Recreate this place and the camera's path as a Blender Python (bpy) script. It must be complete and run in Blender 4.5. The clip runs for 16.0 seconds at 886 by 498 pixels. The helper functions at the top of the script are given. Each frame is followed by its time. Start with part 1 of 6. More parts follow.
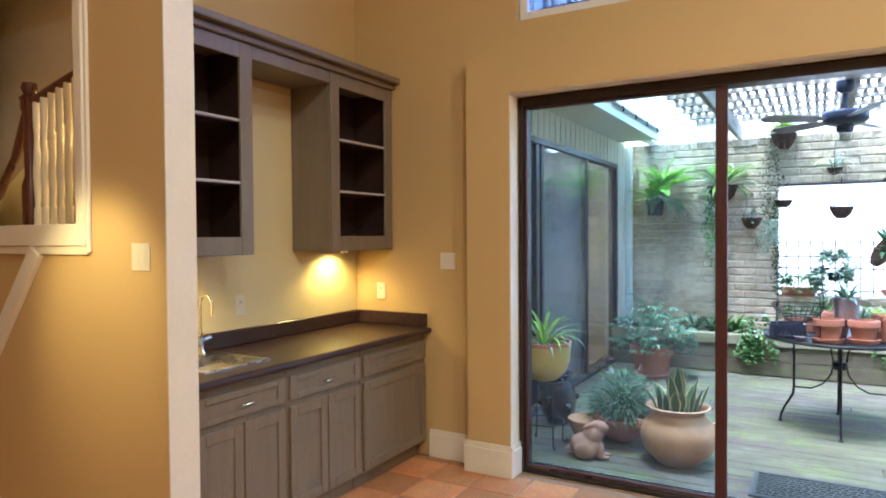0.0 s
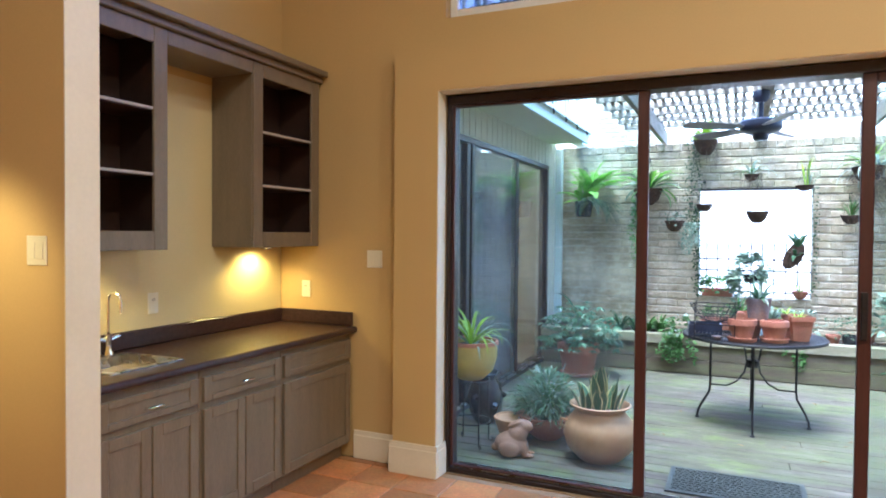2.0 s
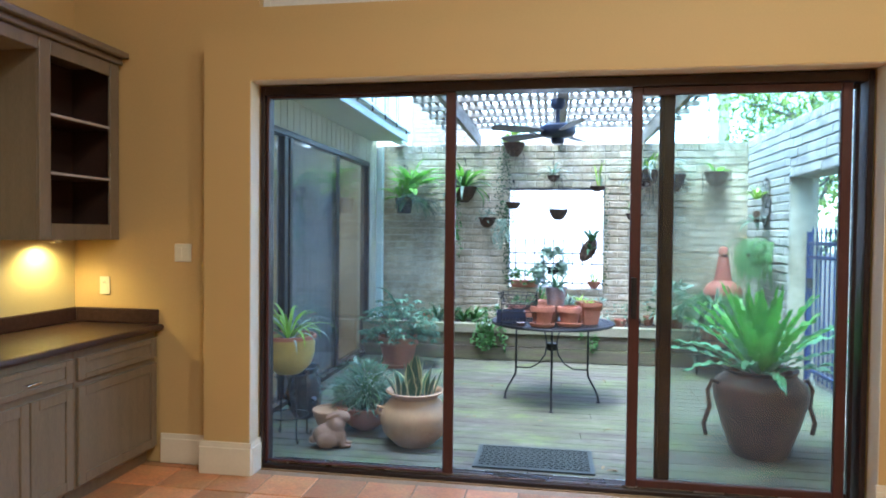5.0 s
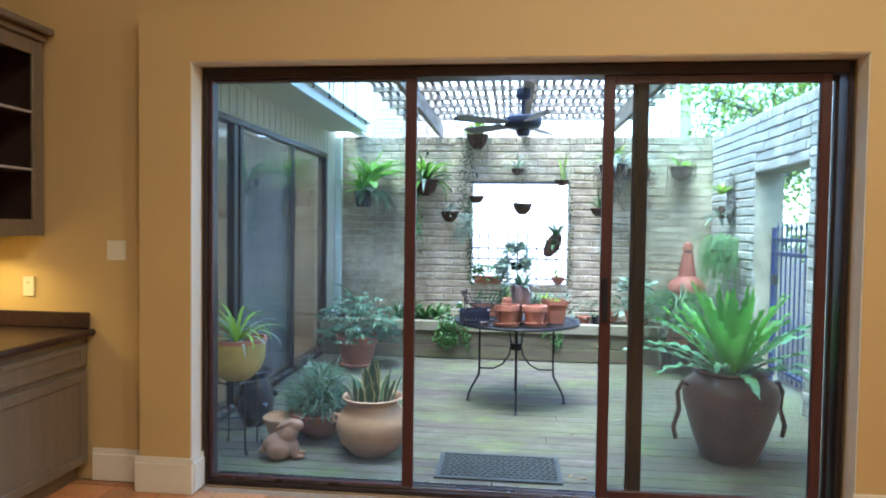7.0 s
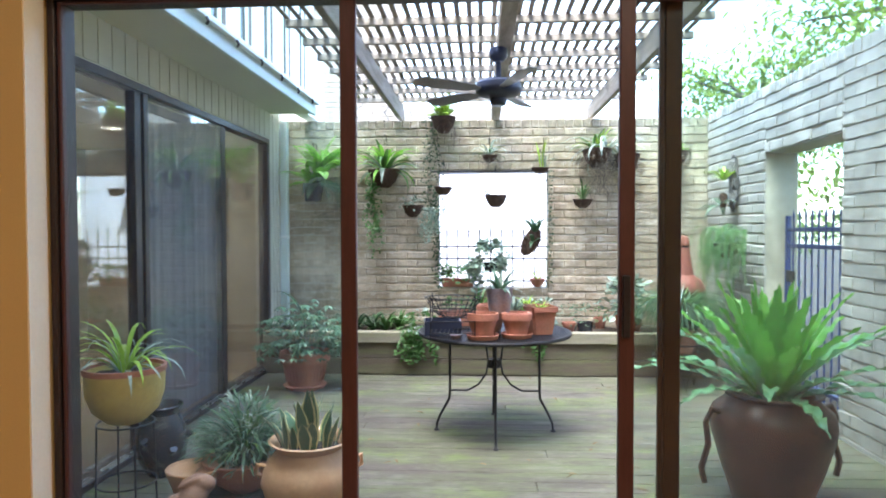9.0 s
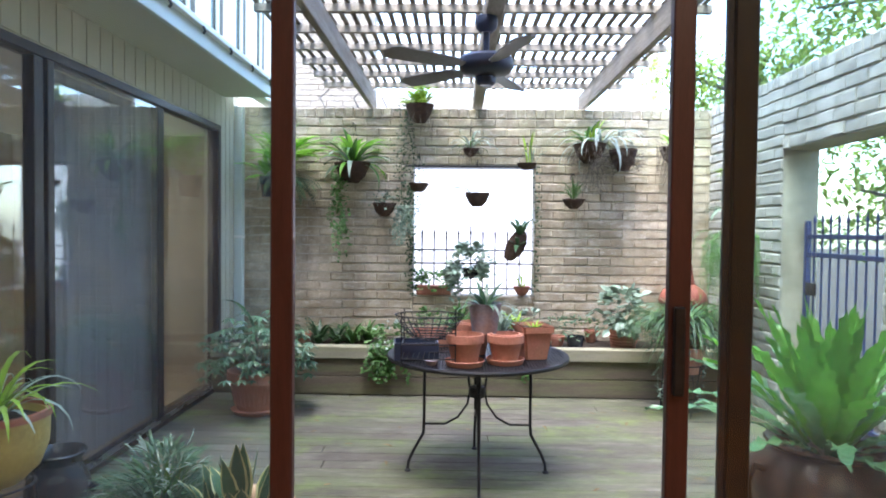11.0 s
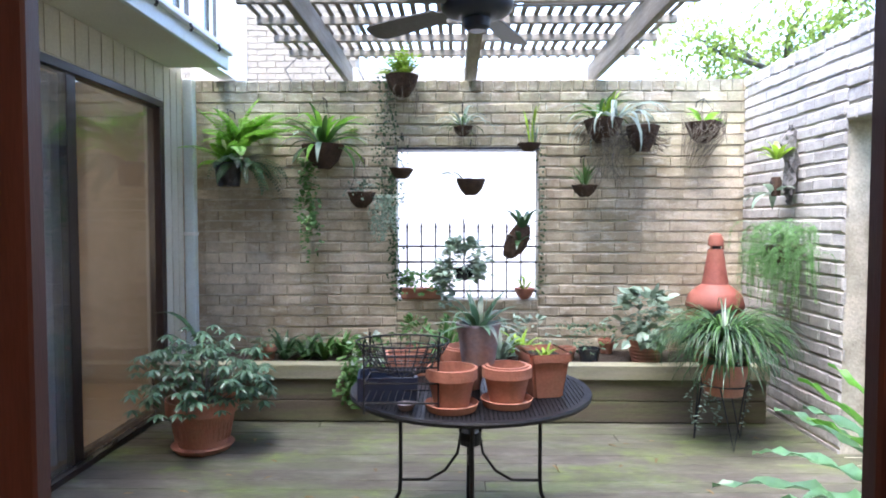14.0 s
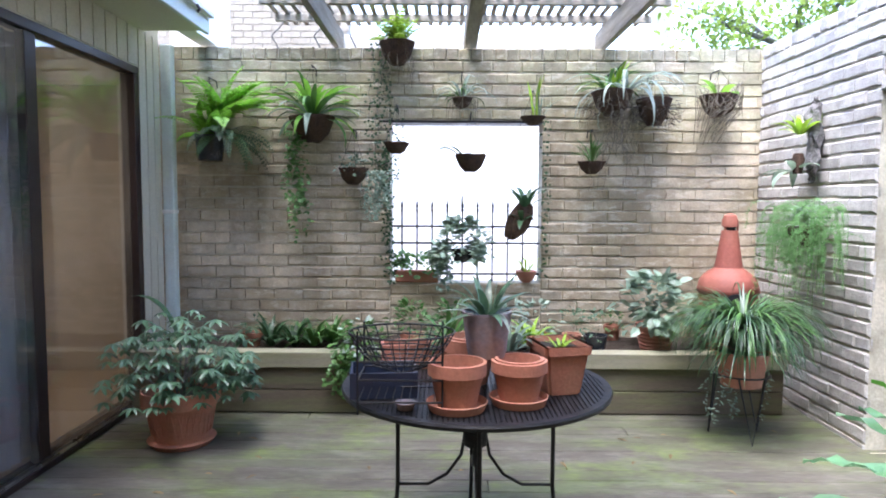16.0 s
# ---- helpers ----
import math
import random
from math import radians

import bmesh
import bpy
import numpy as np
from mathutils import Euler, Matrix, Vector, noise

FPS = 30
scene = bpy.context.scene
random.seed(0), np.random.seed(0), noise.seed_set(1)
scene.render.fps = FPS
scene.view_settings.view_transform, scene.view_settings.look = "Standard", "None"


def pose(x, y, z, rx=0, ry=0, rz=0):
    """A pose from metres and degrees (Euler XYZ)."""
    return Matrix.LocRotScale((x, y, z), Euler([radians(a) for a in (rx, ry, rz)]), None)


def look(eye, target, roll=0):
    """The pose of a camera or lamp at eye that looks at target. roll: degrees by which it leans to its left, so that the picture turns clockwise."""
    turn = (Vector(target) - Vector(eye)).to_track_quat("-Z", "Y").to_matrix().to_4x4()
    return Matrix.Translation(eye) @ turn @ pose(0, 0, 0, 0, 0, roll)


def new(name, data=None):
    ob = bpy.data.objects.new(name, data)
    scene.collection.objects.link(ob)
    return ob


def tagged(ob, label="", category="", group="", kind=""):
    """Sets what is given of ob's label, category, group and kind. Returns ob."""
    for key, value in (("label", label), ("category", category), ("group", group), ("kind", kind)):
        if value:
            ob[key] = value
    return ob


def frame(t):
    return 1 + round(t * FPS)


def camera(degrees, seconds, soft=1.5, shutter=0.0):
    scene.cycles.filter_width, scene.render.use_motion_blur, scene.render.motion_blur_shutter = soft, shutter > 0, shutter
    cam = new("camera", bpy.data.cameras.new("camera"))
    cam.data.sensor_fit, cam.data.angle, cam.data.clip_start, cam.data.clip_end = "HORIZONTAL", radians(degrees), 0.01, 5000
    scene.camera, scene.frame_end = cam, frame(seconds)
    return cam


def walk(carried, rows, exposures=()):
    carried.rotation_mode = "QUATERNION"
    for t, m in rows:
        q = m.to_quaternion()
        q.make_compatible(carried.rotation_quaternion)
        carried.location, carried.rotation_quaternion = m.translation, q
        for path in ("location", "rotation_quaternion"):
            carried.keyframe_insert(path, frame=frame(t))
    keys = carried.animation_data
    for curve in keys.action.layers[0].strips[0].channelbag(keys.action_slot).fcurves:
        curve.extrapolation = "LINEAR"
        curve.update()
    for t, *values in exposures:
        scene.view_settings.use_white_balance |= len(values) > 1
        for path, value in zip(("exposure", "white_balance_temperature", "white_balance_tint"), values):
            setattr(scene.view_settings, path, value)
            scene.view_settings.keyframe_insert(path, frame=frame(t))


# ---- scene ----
cam = camera(68.0, 16.0, soft=1.9)
PATH = [
    (0, (0.327, 0.12, 1.539), (-0.668, 1.855, 1.496), -0.4),
    (0.5, (0.33, 0.157, 1.534), (-0.653, 1.898, 1.491), -0.3),
    (1, (0.335, 0.189, 1.532), (-0.618, 1.947, 1.488), 0.0),
    (1.5, (0.341, 0.197, 1.533), (-0.556, 1.984, 1.488), 0.5),
    (2, (0.361, 0.194, 1.535), (-0.463, 2.016, 1.488), 0.5),
    (2.5, (0.385, 0.199, 1.532), (-0.352, 2.058, 1.484), 0.4),
    (3, (0.411, 0.2, 1.535), (-0.234, 2.092, 1.485), 0.2),
    (3.5, (0.43, 0.188, 1.538), (-0.12, 2.11, 1.484), 0.2),
    (4, (0.441, 0.184, 1.549), (-0.021, 2.129, 1.49), 0.5),
    (4.5, (0.446, 0.168, 1.543), (0.063, 2.13, 1.485), 0.8),
    (5, (0.46, 0.136, 1.503), (0.134, 2.108, 1.455), 0.6),
    (7.5, (0.405, 0.625, 1.529), (0.225, 2.615, 1.458), 0.8),
    (8, (0.378, 0.915, 1.501), (0.233, 2.908, 1.433), 0.5),
    (8.5, (0.371, 1.22, 1.465), (0.245, 3.215, 1.403), -0.1),
    (9, (0.374, 1.489, 1.431), (0.259, 3.485, 1.376), -0.1),
    (9.5, (0.380, 1.7, 1.43), (0.278, 3.696, 1.371), 0.2),
    (10, (0.351, 1.898, 1.435), (0.279, 3.896, 1.377), 0.4),
    (12.5, (0.315, 2.775, 1.488), (0.304, 4.774, 1.427), 0.2),
    (13, (0.307, 2.941, 1.474), (0.308, 4.94, 1.412), -0.2),
    (13.5, (0.343, 3.109, 1.487), (0.335, 5.107, 1.41), -0.2),
    (14, (0.397, 3.262, 1.478), (0.364, 5.26, 1.392), -0.0),
    (14.5, (0.397, 3.362, 1.467), (0.364, 5.359, 1.37), 0.2),
    (15, (0.38, 3.475, 1.455), (0.352, 5.471, 1.342), -0.3),
    (15.5, (0.358, 3.551, 1.454), (0.34, 5.547, 1.326), 0.0),
    (16, (0.34, 3.601, 1.449), (0.335, 5.596, 1.308), 0.3),
]
EXPO = [(0.0, 4.36, 5450, 9), (3.5, 4.2, 5350, 8), (5.0, 4.1, 5250, 6), (7.5, 4.03, 5650, 8), (8.5, 3.98, 6200, 12), (10.0, 3.7, 6350, 14), (12.5, 3.55, 6300, 17), (14.0, 3.43, 6300, 17), (16.0, 3.38, 6250, 17)]
walk(cam, [(t, look(eye, target, roll)) for t, eye, target, roll in PATH], EXPO)
rnd = random.Random(4)
BACK, RIGHT, LEFT, DECK = 9.04, 2.92, -1.9, -0.05

# world and sun
world = bpy.data.worlds.new("world")
scene.world = world
world.use_nodes = True
wn = world.node_tree
sky = wn.nodes.new("ShaderNodeTexSky")
sky.sky_type, sky.sun_disc = "NISHITA", False
sky.sun_elevation, sky.sun_rotation = radians(72), radians(217)
sky.air_density, sky.dust_density, sky.ozone_density = 1.0, 1.5, 2.5
wn.nodes["Background"].inputs[1].default_value = 0.15
wn.links.new(sky.outputs[0], wn.nodes["Background"].inputs[0])
SUN_DIR = Vector((-0.18, -0.24, 0.954))
sun = new("sun", bpy.data.lights.new("sun", "SUN"))
sun.data.energy, sun.data.angle, sun.data.color = 1.5, radians(40), (1.0, 0.99, 0.97)
sun.matrix_world = look(SUN_DIR * 20, (0, 0, 0))


def lamp(name, kind, place, target, power, color, **more):
    ob = new(name, bpy.data.lights.new(name, kind))
    ob.data.energy, ob.data.color = power, color
    for key in more:
        if key == "size":
            if kind == "AREA":
                ob.data.size = more[key]
            else:
                ob.data.shadow_soft_size = more[key]
        if key == "cone":
            ob.data.spot_size, ob.data.spot_blend = radians(more[key]), 0.7
    ob.matrix_world = look(place, target)
    return ob


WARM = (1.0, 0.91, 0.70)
# Unseen warm fill lamps, added overhead to brighten the room
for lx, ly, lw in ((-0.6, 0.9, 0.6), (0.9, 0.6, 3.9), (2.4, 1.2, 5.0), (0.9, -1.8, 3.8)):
    lamp("added_ceiling_spot", "AREA", (lx, ly, 4.57), (lx, ly, 0), lw, WARM, size=0.2)
lamp("wall_wash", "SPOT", (-2.44, 1.25, 1.72), (-2.42, 1.87, 1.30), 1.5, (1.0, 0.74, 0.30), size=0.10, cone=80)
lamp("cabinet_light", "SPOT", (-2.55, 3.68, 1.415), (-2.58, 3.70, 0.9), 1.0, (1.0, 0.70, 0.2), size=0.03, cone=150)
lamp("cabinet_light", "SPOT", (-2.52, 2.30, 1.415), (-2.55, 2.30, 0.9), 1.1, (1.0, 0.70, 0.2), size=0.03, cone=150)
lamp("hall_light", "POINT", (-3.25, 2.9, 2.15), (-3.25, 2.9, 0), 0.9, (1.0, 0.72, 0.28), size=0.1)
lamp("inner_room_light", "AREA", (-3.1, 7.6, 2.41), (-3.1, 7.6, 0), 2.2, (1.0, 0.86, 0.66), size=0.2)


# ---- materials ----
def material(name, color=(0.5, 0.5, 0.5), rough=0.6, metal=0.0, grain=0.08, scale=6.0, fine=60.0, bump=0.15,
             stain=None, stain_amount=0.5, stain_scale=2.0, random_by=0.0, island=0.0, stretch=(1, 1, 1), spec=0.5, gloss_var=0.1, object_space=True, thin=0.0):
    m = bpy.data.materials.new(name)
    m.use_nodes = True
    t = m.node_tree
    n, l = t.nodes, t.links
    b = n["Principled BSDF"]
    tc = n.new("ShaderNodeTexCoord")
    mp = n.new("ShaderNodeMapping")
    mp.inputs["Scale"].default_value = stretch
    if object_space:
        l.new(tc.outputs["Object"], mp.inputs[0])
    else:
        geo0 = n.new("ShaderNodeNewGeometry")
        l.new(geo0.outputs["Position"], mp.inputs[0])
    n1, n2 = n.new("ShaderNodeTexNoise"), n.new("ShaderNodeTexNoise")
    n1.inputs["Scale"].default_value, n2.inputs["Scale"].default_value = scale, fine
    n1.inputs["Detail"].default_value = 4
    l.new(mp.outputs[0], n1.inputs["Vector"])
    l.new(mp.outputs[0], n2.inputs["Vector"])
    add = n.new("ShaderNodeMath")
    add.operation = "ADD"
    l.new(n1.outputs[0], add.inputs[0])
    l.new(n2.outputs[0], add.inputs[1])
    rng = n.new("ShaderNodeMapRange")
    rng.inputs["From Min"].default_value, rng.inputs["From Max"].default_value = 0.6, 1.4
    rng.inputs["To Min"].default_value, rng.inputs["To Max"].default_value = 1 - grain * 2, 1 + grain * 2
    l.new(add.outputs[0], rng.inputs[0])
    value = rng.outputs[0]
    if random_by or island:
        src = n.new("ShaderNodeObjectInfo").outputs["Random"] if random_by else n.new("ShaderNodeNewGeometry").outputs["Random Per Island"]
        amount = random_by or island
        if random_by and island:
            both, wrap = n.new("ShaderNodeMath"), n.new("ShaderNodeMath")
            wrap.operation = "FRACT"
            l.new(src, both.inputs[0])
            l.new(n.new("ShaderNodeNewGeometry").outputs["Random Per Island"], both.inputs[1])
            l.new(both.outputs[0], wrap.inputs[0])
            src = wrap.outputs[0]
        r2 = n.new("ShaderNodeMapRange")
        r2.inputs["To Min"].default_value, r2.inputs["To Max"].default_value = 1 - amount, 1 + amount
        l.new(src, r2.inputs[0])
        mul = n.new("ShaderNodeMath")
        mul.operation = "MULTIPLY"
        l.new(value, mul.inputs[0])
        l.new(r2.outputs[0], mul.inputs[1])
        value = mul.outputs[0]
    base = n.new("ShaderNodeRGB")
    base.outputs[0].default_value = (*color, 1)
    col = base.outputs[0]
    if stain:
        n3 = n.new("ShaderNodeTexNoise")
        n3.inputs["Scale"].default_value, n3.inputs["Detail"].default_value = stain_scale, 6
        n3.inputs["Roughness"].default_value = 0.65
        l.new(mp.outputs[0], n3.inputs["Vector"])
        r3 = n.new("ShaderNodeMapRange")
        r3.inputs["From Min"].default_value, r3.inputs["From Max"].default_value = 0.42, 0.62
        r3.inputs["To Max"].default_value = stain_amount
        l.new(n3.outputs[0], r3.inputs[0])
        mx = n.new("ShaderNodeMix")
        mx.data_type = "RGBA"
        l.new(r3.outputs[0], mx.inputs[0])
        l.new(col, mx.inputs[6])
        mx.inputs[7].default_value = (*stain, 1)
        col = mx.outputs[2]
    sc = n.new("ShaderNodeVectorMath")
    sc.operation = "SCALE"
    l.new(col, sc.inputs[0])
    l.new(value, sc.inputs["Scale"])
    l.new(sc.outputs[0], b.inputs["Base Color"])
    b.inputs["Metallic"].default_value = metal
    b.inputs["Specular IOR Level"].default_value = spec
    rr = n.new("ShaderNodeMapRange")
    rr.inputs["To Min"].default_value, rr.inputs["To Max"].default_value = max(rough - gloss_var, 0.02), min(rough + gloss_var, 1)
    l.new(n1.outputs[0], rr.inputs[0])
    l.new(rr.outputs[0], b.inputs["Roughness"])
    if bump:
        bp = n.new("ShaderNodeBump")
        bp.inputs["Strength"].default_value, bp.inputs["Distance"].default_value = bump, 0.01
        l.new(add.outputs[0], bp.inputs["Height"])
        l.new(bp.outputs[0], b.inputs["Normal"])
    if thin:
        tr = n.new("ShaderNodeBsdfTranslucent")
        l.new(sc.outputs[0], tr.inputs[0])
        ms = n.new("ShaderNodeMixShader")
        ms.inputs[0].default_value = thin
        l.new(b.outputs[0], ms.inputs[1])
        l.new(tr.outputs[0], ms.inputs[2])
        l.new(ms.outputs[0], n["Material Output"].inputs[0])
    return m


def glass_material(name, tint, gloss=0.03, dust_veil=0.0):
    m = bpy.data.materials.new(name)
    m.use_nodes = True
    n, l = m.node_tree.nodes, m.node_tree.links
    n.remove(n["Principled BSDF"])
    tr, gl, fr, mx = n.new("ShaderNodeBsdfTransparent"), n.new("ShaderNodeBsdfGlossy"), n.new("ShaderNodeLayerWeight"), n.new("ShaderNodeMixShader")
    tr.inputs[0].default_value = (*tint, 1)
    gl.inputs["Roughness"].default_value = 0.02
    pw, ma = n.new("ShaderNodeMath"), n.new("ShaderNodeMath")
    pw.operation, ma.operation = "POWER", "MULTIPLY_ADD"
    pw.inputs[1].default_value = 4.0
    ma.inputs[1].default_value, ma.inputs[2].default_value = 0.55, gloss
    l.new(fr.outputs["Facing"], pw.inputs[0])
    l.new(pw.outputs[0], ma.inputs[0])
    l.new(ma.outputs[0], mx.inputs[0])
    l.new(tr.outputs[0], mx.inputs[1])
    l.new(gl.outputs[0], mx.inputs[2])
    # Pale film: dust, plus the hazy veil of lens flare put into the glass
    df, m2, ns = n.new("ShaderNodeBsdfTranslucent"), n.new("ShaderNodeMixShader"), n.new("ShaderNodeTexNoise")
    df.inputs[0].default_value = (0.85, 0.88, 0.88, 1)
    ns.inputs["Scale"].default_value = 1.6
    du = n.new("ShaderNodeMapRange")
    du.inputs["From Min"].default_value, du.inputs["From Max"].default_value = 0.3, 0.7
    du.inputs["To Min"].default_value, du.inputs["To Max"].default_value = dust_veil * 0.6, dust_veil * 1.4
    geo = n.new("ShaderNodeNewGeometry")
    l.new(geo.outputs["Position"], ns.inputs["Vector"])
    l.new(ns.outputs[0], du.inputs[0])
    l.new(du.outputs[0], m2.inputs[0])
    l.new(mx.outputs[0], m2.inputs[1])
    l.new(df.outputs[0], m2.inputs[2])
    l.new(m2.outputs[0], n["Material Output"].inputs[0])
    return m


def glow(name, color, strength):
    m = material(name, color, grain=0.01, bump=0)
    b = m.node_tree.nodes["Principled BSDF"]
    b.inputs["Emission Color"].default_value = (*color, 1)
    b.inputs["Emission Strength"].default_value = strength
    return m


PLASTER = material("ochre_plaster", (0.57, 0.40, 0.17), 0.65, grain=0.02, scale=1.5, fine=120, bump=0.05, object_space=False)
SPLASH = material("cream_plaster", (0.66, 0.56, 0.30), 0.6, grain=0.02, scale=2, fine=120, bump=0.05, object_space=False)
WHITE = material("white_trim_paint", (0.80, 0.74, 0.60), 0.4, grain=0.02, bump=0.03)
REVEAL = material("cream_reveal_and_lit_end", (0.78, 0.72, 0.58), 0.5, grain=0.02, bump=0.03)
CEIL = material("ceiling_paint", (0.75, 0.68, 0.52), 0.8, grain=0.02, bump=0.05)
TILE = material("terracotta_tile", (0.57, 0.23, 0.095), 0.35, grain=0.12, scale=9, fine=50, bump=0.12, random_by=0.30, stain=(0.55, 0.30, 0.12), stain_amount=0.6, stain_scale=5, object_space=False)
GROUT = material("sand_grout", (0.36, 0.25, 0.16), 0.9, grain=0.1)
CAB = material("taupe_cabinet_paint", (0.19, 0.150, 0.102), 0.38, grain=0.10, scale=5, fine=50, bump=0.06, stretch=(4, 4, 0.6))
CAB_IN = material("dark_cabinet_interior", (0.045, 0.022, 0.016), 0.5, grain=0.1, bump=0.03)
SHELF_EDGE = material("grey_glazing_bar", (0.45, 0.42, 0.42), 0.35, grain=0.03, bump=0)
COUNTER = material("dark_brown_laminate", (0.045, 0.024, 0.022), 0.34, grain=0.25, scale=40, fine=200, bump=0.03, spec=0.35)
CHROME = material("chrome", (0.8, 0.8, 0.8), 0.12, 1.0, grain=0.01, bump=0)
STEEL = material("brushed_steel", (0.55, 0.55, 0.55), 0.28, 1.0, grain=0.04, bump=0.02)
BRONZE = material("bronze_aluminium", (0.030, 0.019, 0.018), 0.38, 0.3, grain=0.15, scale=12, bump=0.05)
REDWOOD = material("red_brown_door_stile", (0.060, 0.020, 0.019), 0.42, 0.0, grain=0.15, stretch=(8, 8, 0.5), bump=0.06)
GLASS = glass_material("door_glass", (0.92, 0.985, 0.965), 0.015, 0.014)
HAZE = glass_material("dusty_veiled_door_glass", (0.86, 0.91, 0.89), 0.03, 0.008)
# Blue-grey tint covers insect screens and stands in for reflections in the panes
SCREEN_REFLECT = glass_material("screen_and_reflection_glass", (0.40, 0.43, 0.54), 0.04, 0.01)
DARKGLASS = glass_material("house_glass", (0.86, 0.87, 0.88), 0.14, 0.07)
BRICK = material("tan_brick", (0.50, 0.43, 0.325), 0.85, grain=0.12, scale=14, fine=90, bump=0.5, random_by=0.13, stain=(0.19, 0.155, 0.085), stain_amount=0.7, stain_scale=1.4, object_space=False)
BRICK_STUFF = material("tan_brick_joined", (0.50, 0.43, 0.325), 0.85, grain=0.12, scale=14, fine=90, bump=0.5, island=0.13, stain=(0.19, 0.155, 0.085), stain_amount=0.7, stain_scale=1.4, object_space=False)
PALE_BRICK = material("pale_brick", (0.44, 0.425, 0.405), 0.85, grain=0.12, scale=14, fine=90, bump=0.5, random_by=0.12, stain=(0.22, 0.21, 0.19), stain_amount=0.5, stain_scale=2.2, object_space=False)
PALE_STUFF = material("pale_brick_joined", (0.44, 0.425, 0.405), 0.85, grain=0.12, scale=14, fine=90, bump=0.5, island=0.12, stain=(0.22, 0.21, 0.19), stain_amount=0.5, stain_scale=2.2, object_space=False)
MORTAR = material("mortar", (0.50, 0.46, 0.37), 0.95, grain=0.12, scale=10, bump=0.4, stain=(0.14, 0.13, 0.08), stain_amount=0.5, object_space=False)
PLANK = material("weathered_deck_board", (0.25, 0.25, 0.20), 0.75, grain=0.14, scale=3, fine=30, bump=0.3, random_by=0.14, stretch=(0.8, 9, 9), stain=(0.17, 0.25, 0.07), stain_amount=0.0, object_space=False)
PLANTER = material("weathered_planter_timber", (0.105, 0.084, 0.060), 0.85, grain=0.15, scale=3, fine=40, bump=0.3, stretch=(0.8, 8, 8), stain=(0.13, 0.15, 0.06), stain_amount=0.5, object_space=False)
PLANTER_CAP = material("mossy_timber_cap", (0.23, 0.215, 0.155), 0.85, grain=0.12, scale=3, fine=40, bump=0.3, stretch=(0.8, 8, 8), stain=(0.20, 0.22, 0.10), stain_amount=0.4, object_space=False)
PERGOLA = material("weathered_pergola_timber", (0.33, 0.30, 0.25), 0.85, grain=0.15, scale=3, fine=30, bump=0.3, stretch=(8, 0.8, 8), stain=(0.12, 0.11, 0.08), stain_amount=0.5, object_space=False)
LATH = material("lattice_slat_timber", (0.22, 0.19, 0.15), 0.85, grain=0.15, scale=4, bump=0.2, random_by=0.2)
SIDING = material("grey_green_siding", (0.54, 0.515, 0.43), 0.7, grain=0.06, scale=2, bump=0.08, object_space=False)
SOFFIT = material("grey_soffit_paint", (0.62, 0.61, 0.52), 0.7, grain=0.05, scale=2, bump=0.05, object_space=False)
FASCIA = material("pale_fascia_paint", (0.62, 0.70, 0.68), 0.5, grain=0.05, bump=0.05)
WHITE_OUT = material("outdoor_white_paint", (0.78, 0.78, 0.75), 0.5, grain=0.04, bump=0.05)
TAN = material("tan_room_paint", (0.40, 0.31, 0.20), 0.8, grain=0.03, bump=0.03)
CARPET = material("tan_carpet", (0.42, 0.30, 0.18), 0.95, grain=0.1, fine=150, bump=0.3)
DRAPE = material("grey_blue_drape", (0.37, 0.355, 0.375), 0.8, grain=0.05, stretch=(1, 1, 0.2), bump=0.1)
IRON = material("black_iron", (0.022, 0.023, 0.028), 0.45, 0.5, grain=0.15, scale=20, bump=0.15)
NAVY = material("dark_blue_iron", (0.03, 0.05, 0.16), 0.4, 0.3, grain=0.12, bump=0.1)
FANBLUE = material("navy_fan_enamel", (0.025, 0.035, 0.07), 0.35, 0.2, grain=0.06, bump=0.03)
BLADE = material("dark_fan_blade", (0.15, 0.15, 0.16), 0.5, grain=0.1, bump=0.05)
TERRA = material("terracotta_clay", (0.42, 0.165, 0.11), 0.75, grain=0.10, scale=8, fine=70, bump=0.15, stain=(0.30, 0.17, 0.11), stain_amount=0.5, stain_scale=5)
TERRA_PALE = material("sandy_clay", (0.46, 0.275, 0.155), 0.55, grain=0.10, scale=4, fine=60, bump=0.12, stain=(0.30, 0.13, 0.06), stain_amount=0.7, stain_scale=3)
CHIM = material("red_clay", (0.21, 0.060, 0.044), 0.7, grain=0.10, scale=6, fine=60, bump=0.12, stain=(0.30, 0.13, 0.08), stain_amount=0.4)
MAUVE = material("mauve_faded_clay", (0.22, 0.205, 0.25), 0.7, grain=0.12, scale=6, bump=0.1, stain=(0.30, 0.16, 0.10), stain_amount=0.6, stain_scale=4)
BROWNPOT = material("dark_brown_glazed_clay", (0.062, 0.031, 0.024), 0.4, grain=0.15, scale=5, bump=0.1, stain=(0.22, 0.10, 0.06), stain_amount=0.5)
YELLOWPOT = material("ochre_glazed_clay", (0.50, 0.36, 0.10), 0.5, grain=0.1, scale=6, bump=0.1, stain=(0.34, 0.30, 0.12), stain_amount=0.5)
BLACKPOT = material("black_glazed_clay", (0.025, 0.028, 0.035), 0.25, grain=0.2, scale=10, bump=0.1)
BLUEPOT = material("dark_blue_plastic", (0.02, 0.03, 0.06), 0.35, grain=0.1, bump=0.05)
COIR = material("coconut_fibre", (0.055, 0.03, 0.018), 0.95, grain=0.35, scale=20, fine=120, bump=1.0)
SOIL = material("potting_soil", (0.03, 0.02, 0.013), 0.95, grain=0.3, scale=30, fine=120, bump=1.0)
BARK = material("grey_bark", (0.13, 0.125, 0.125), 0.9, grain=0.3, scale=14, bump=1.0)
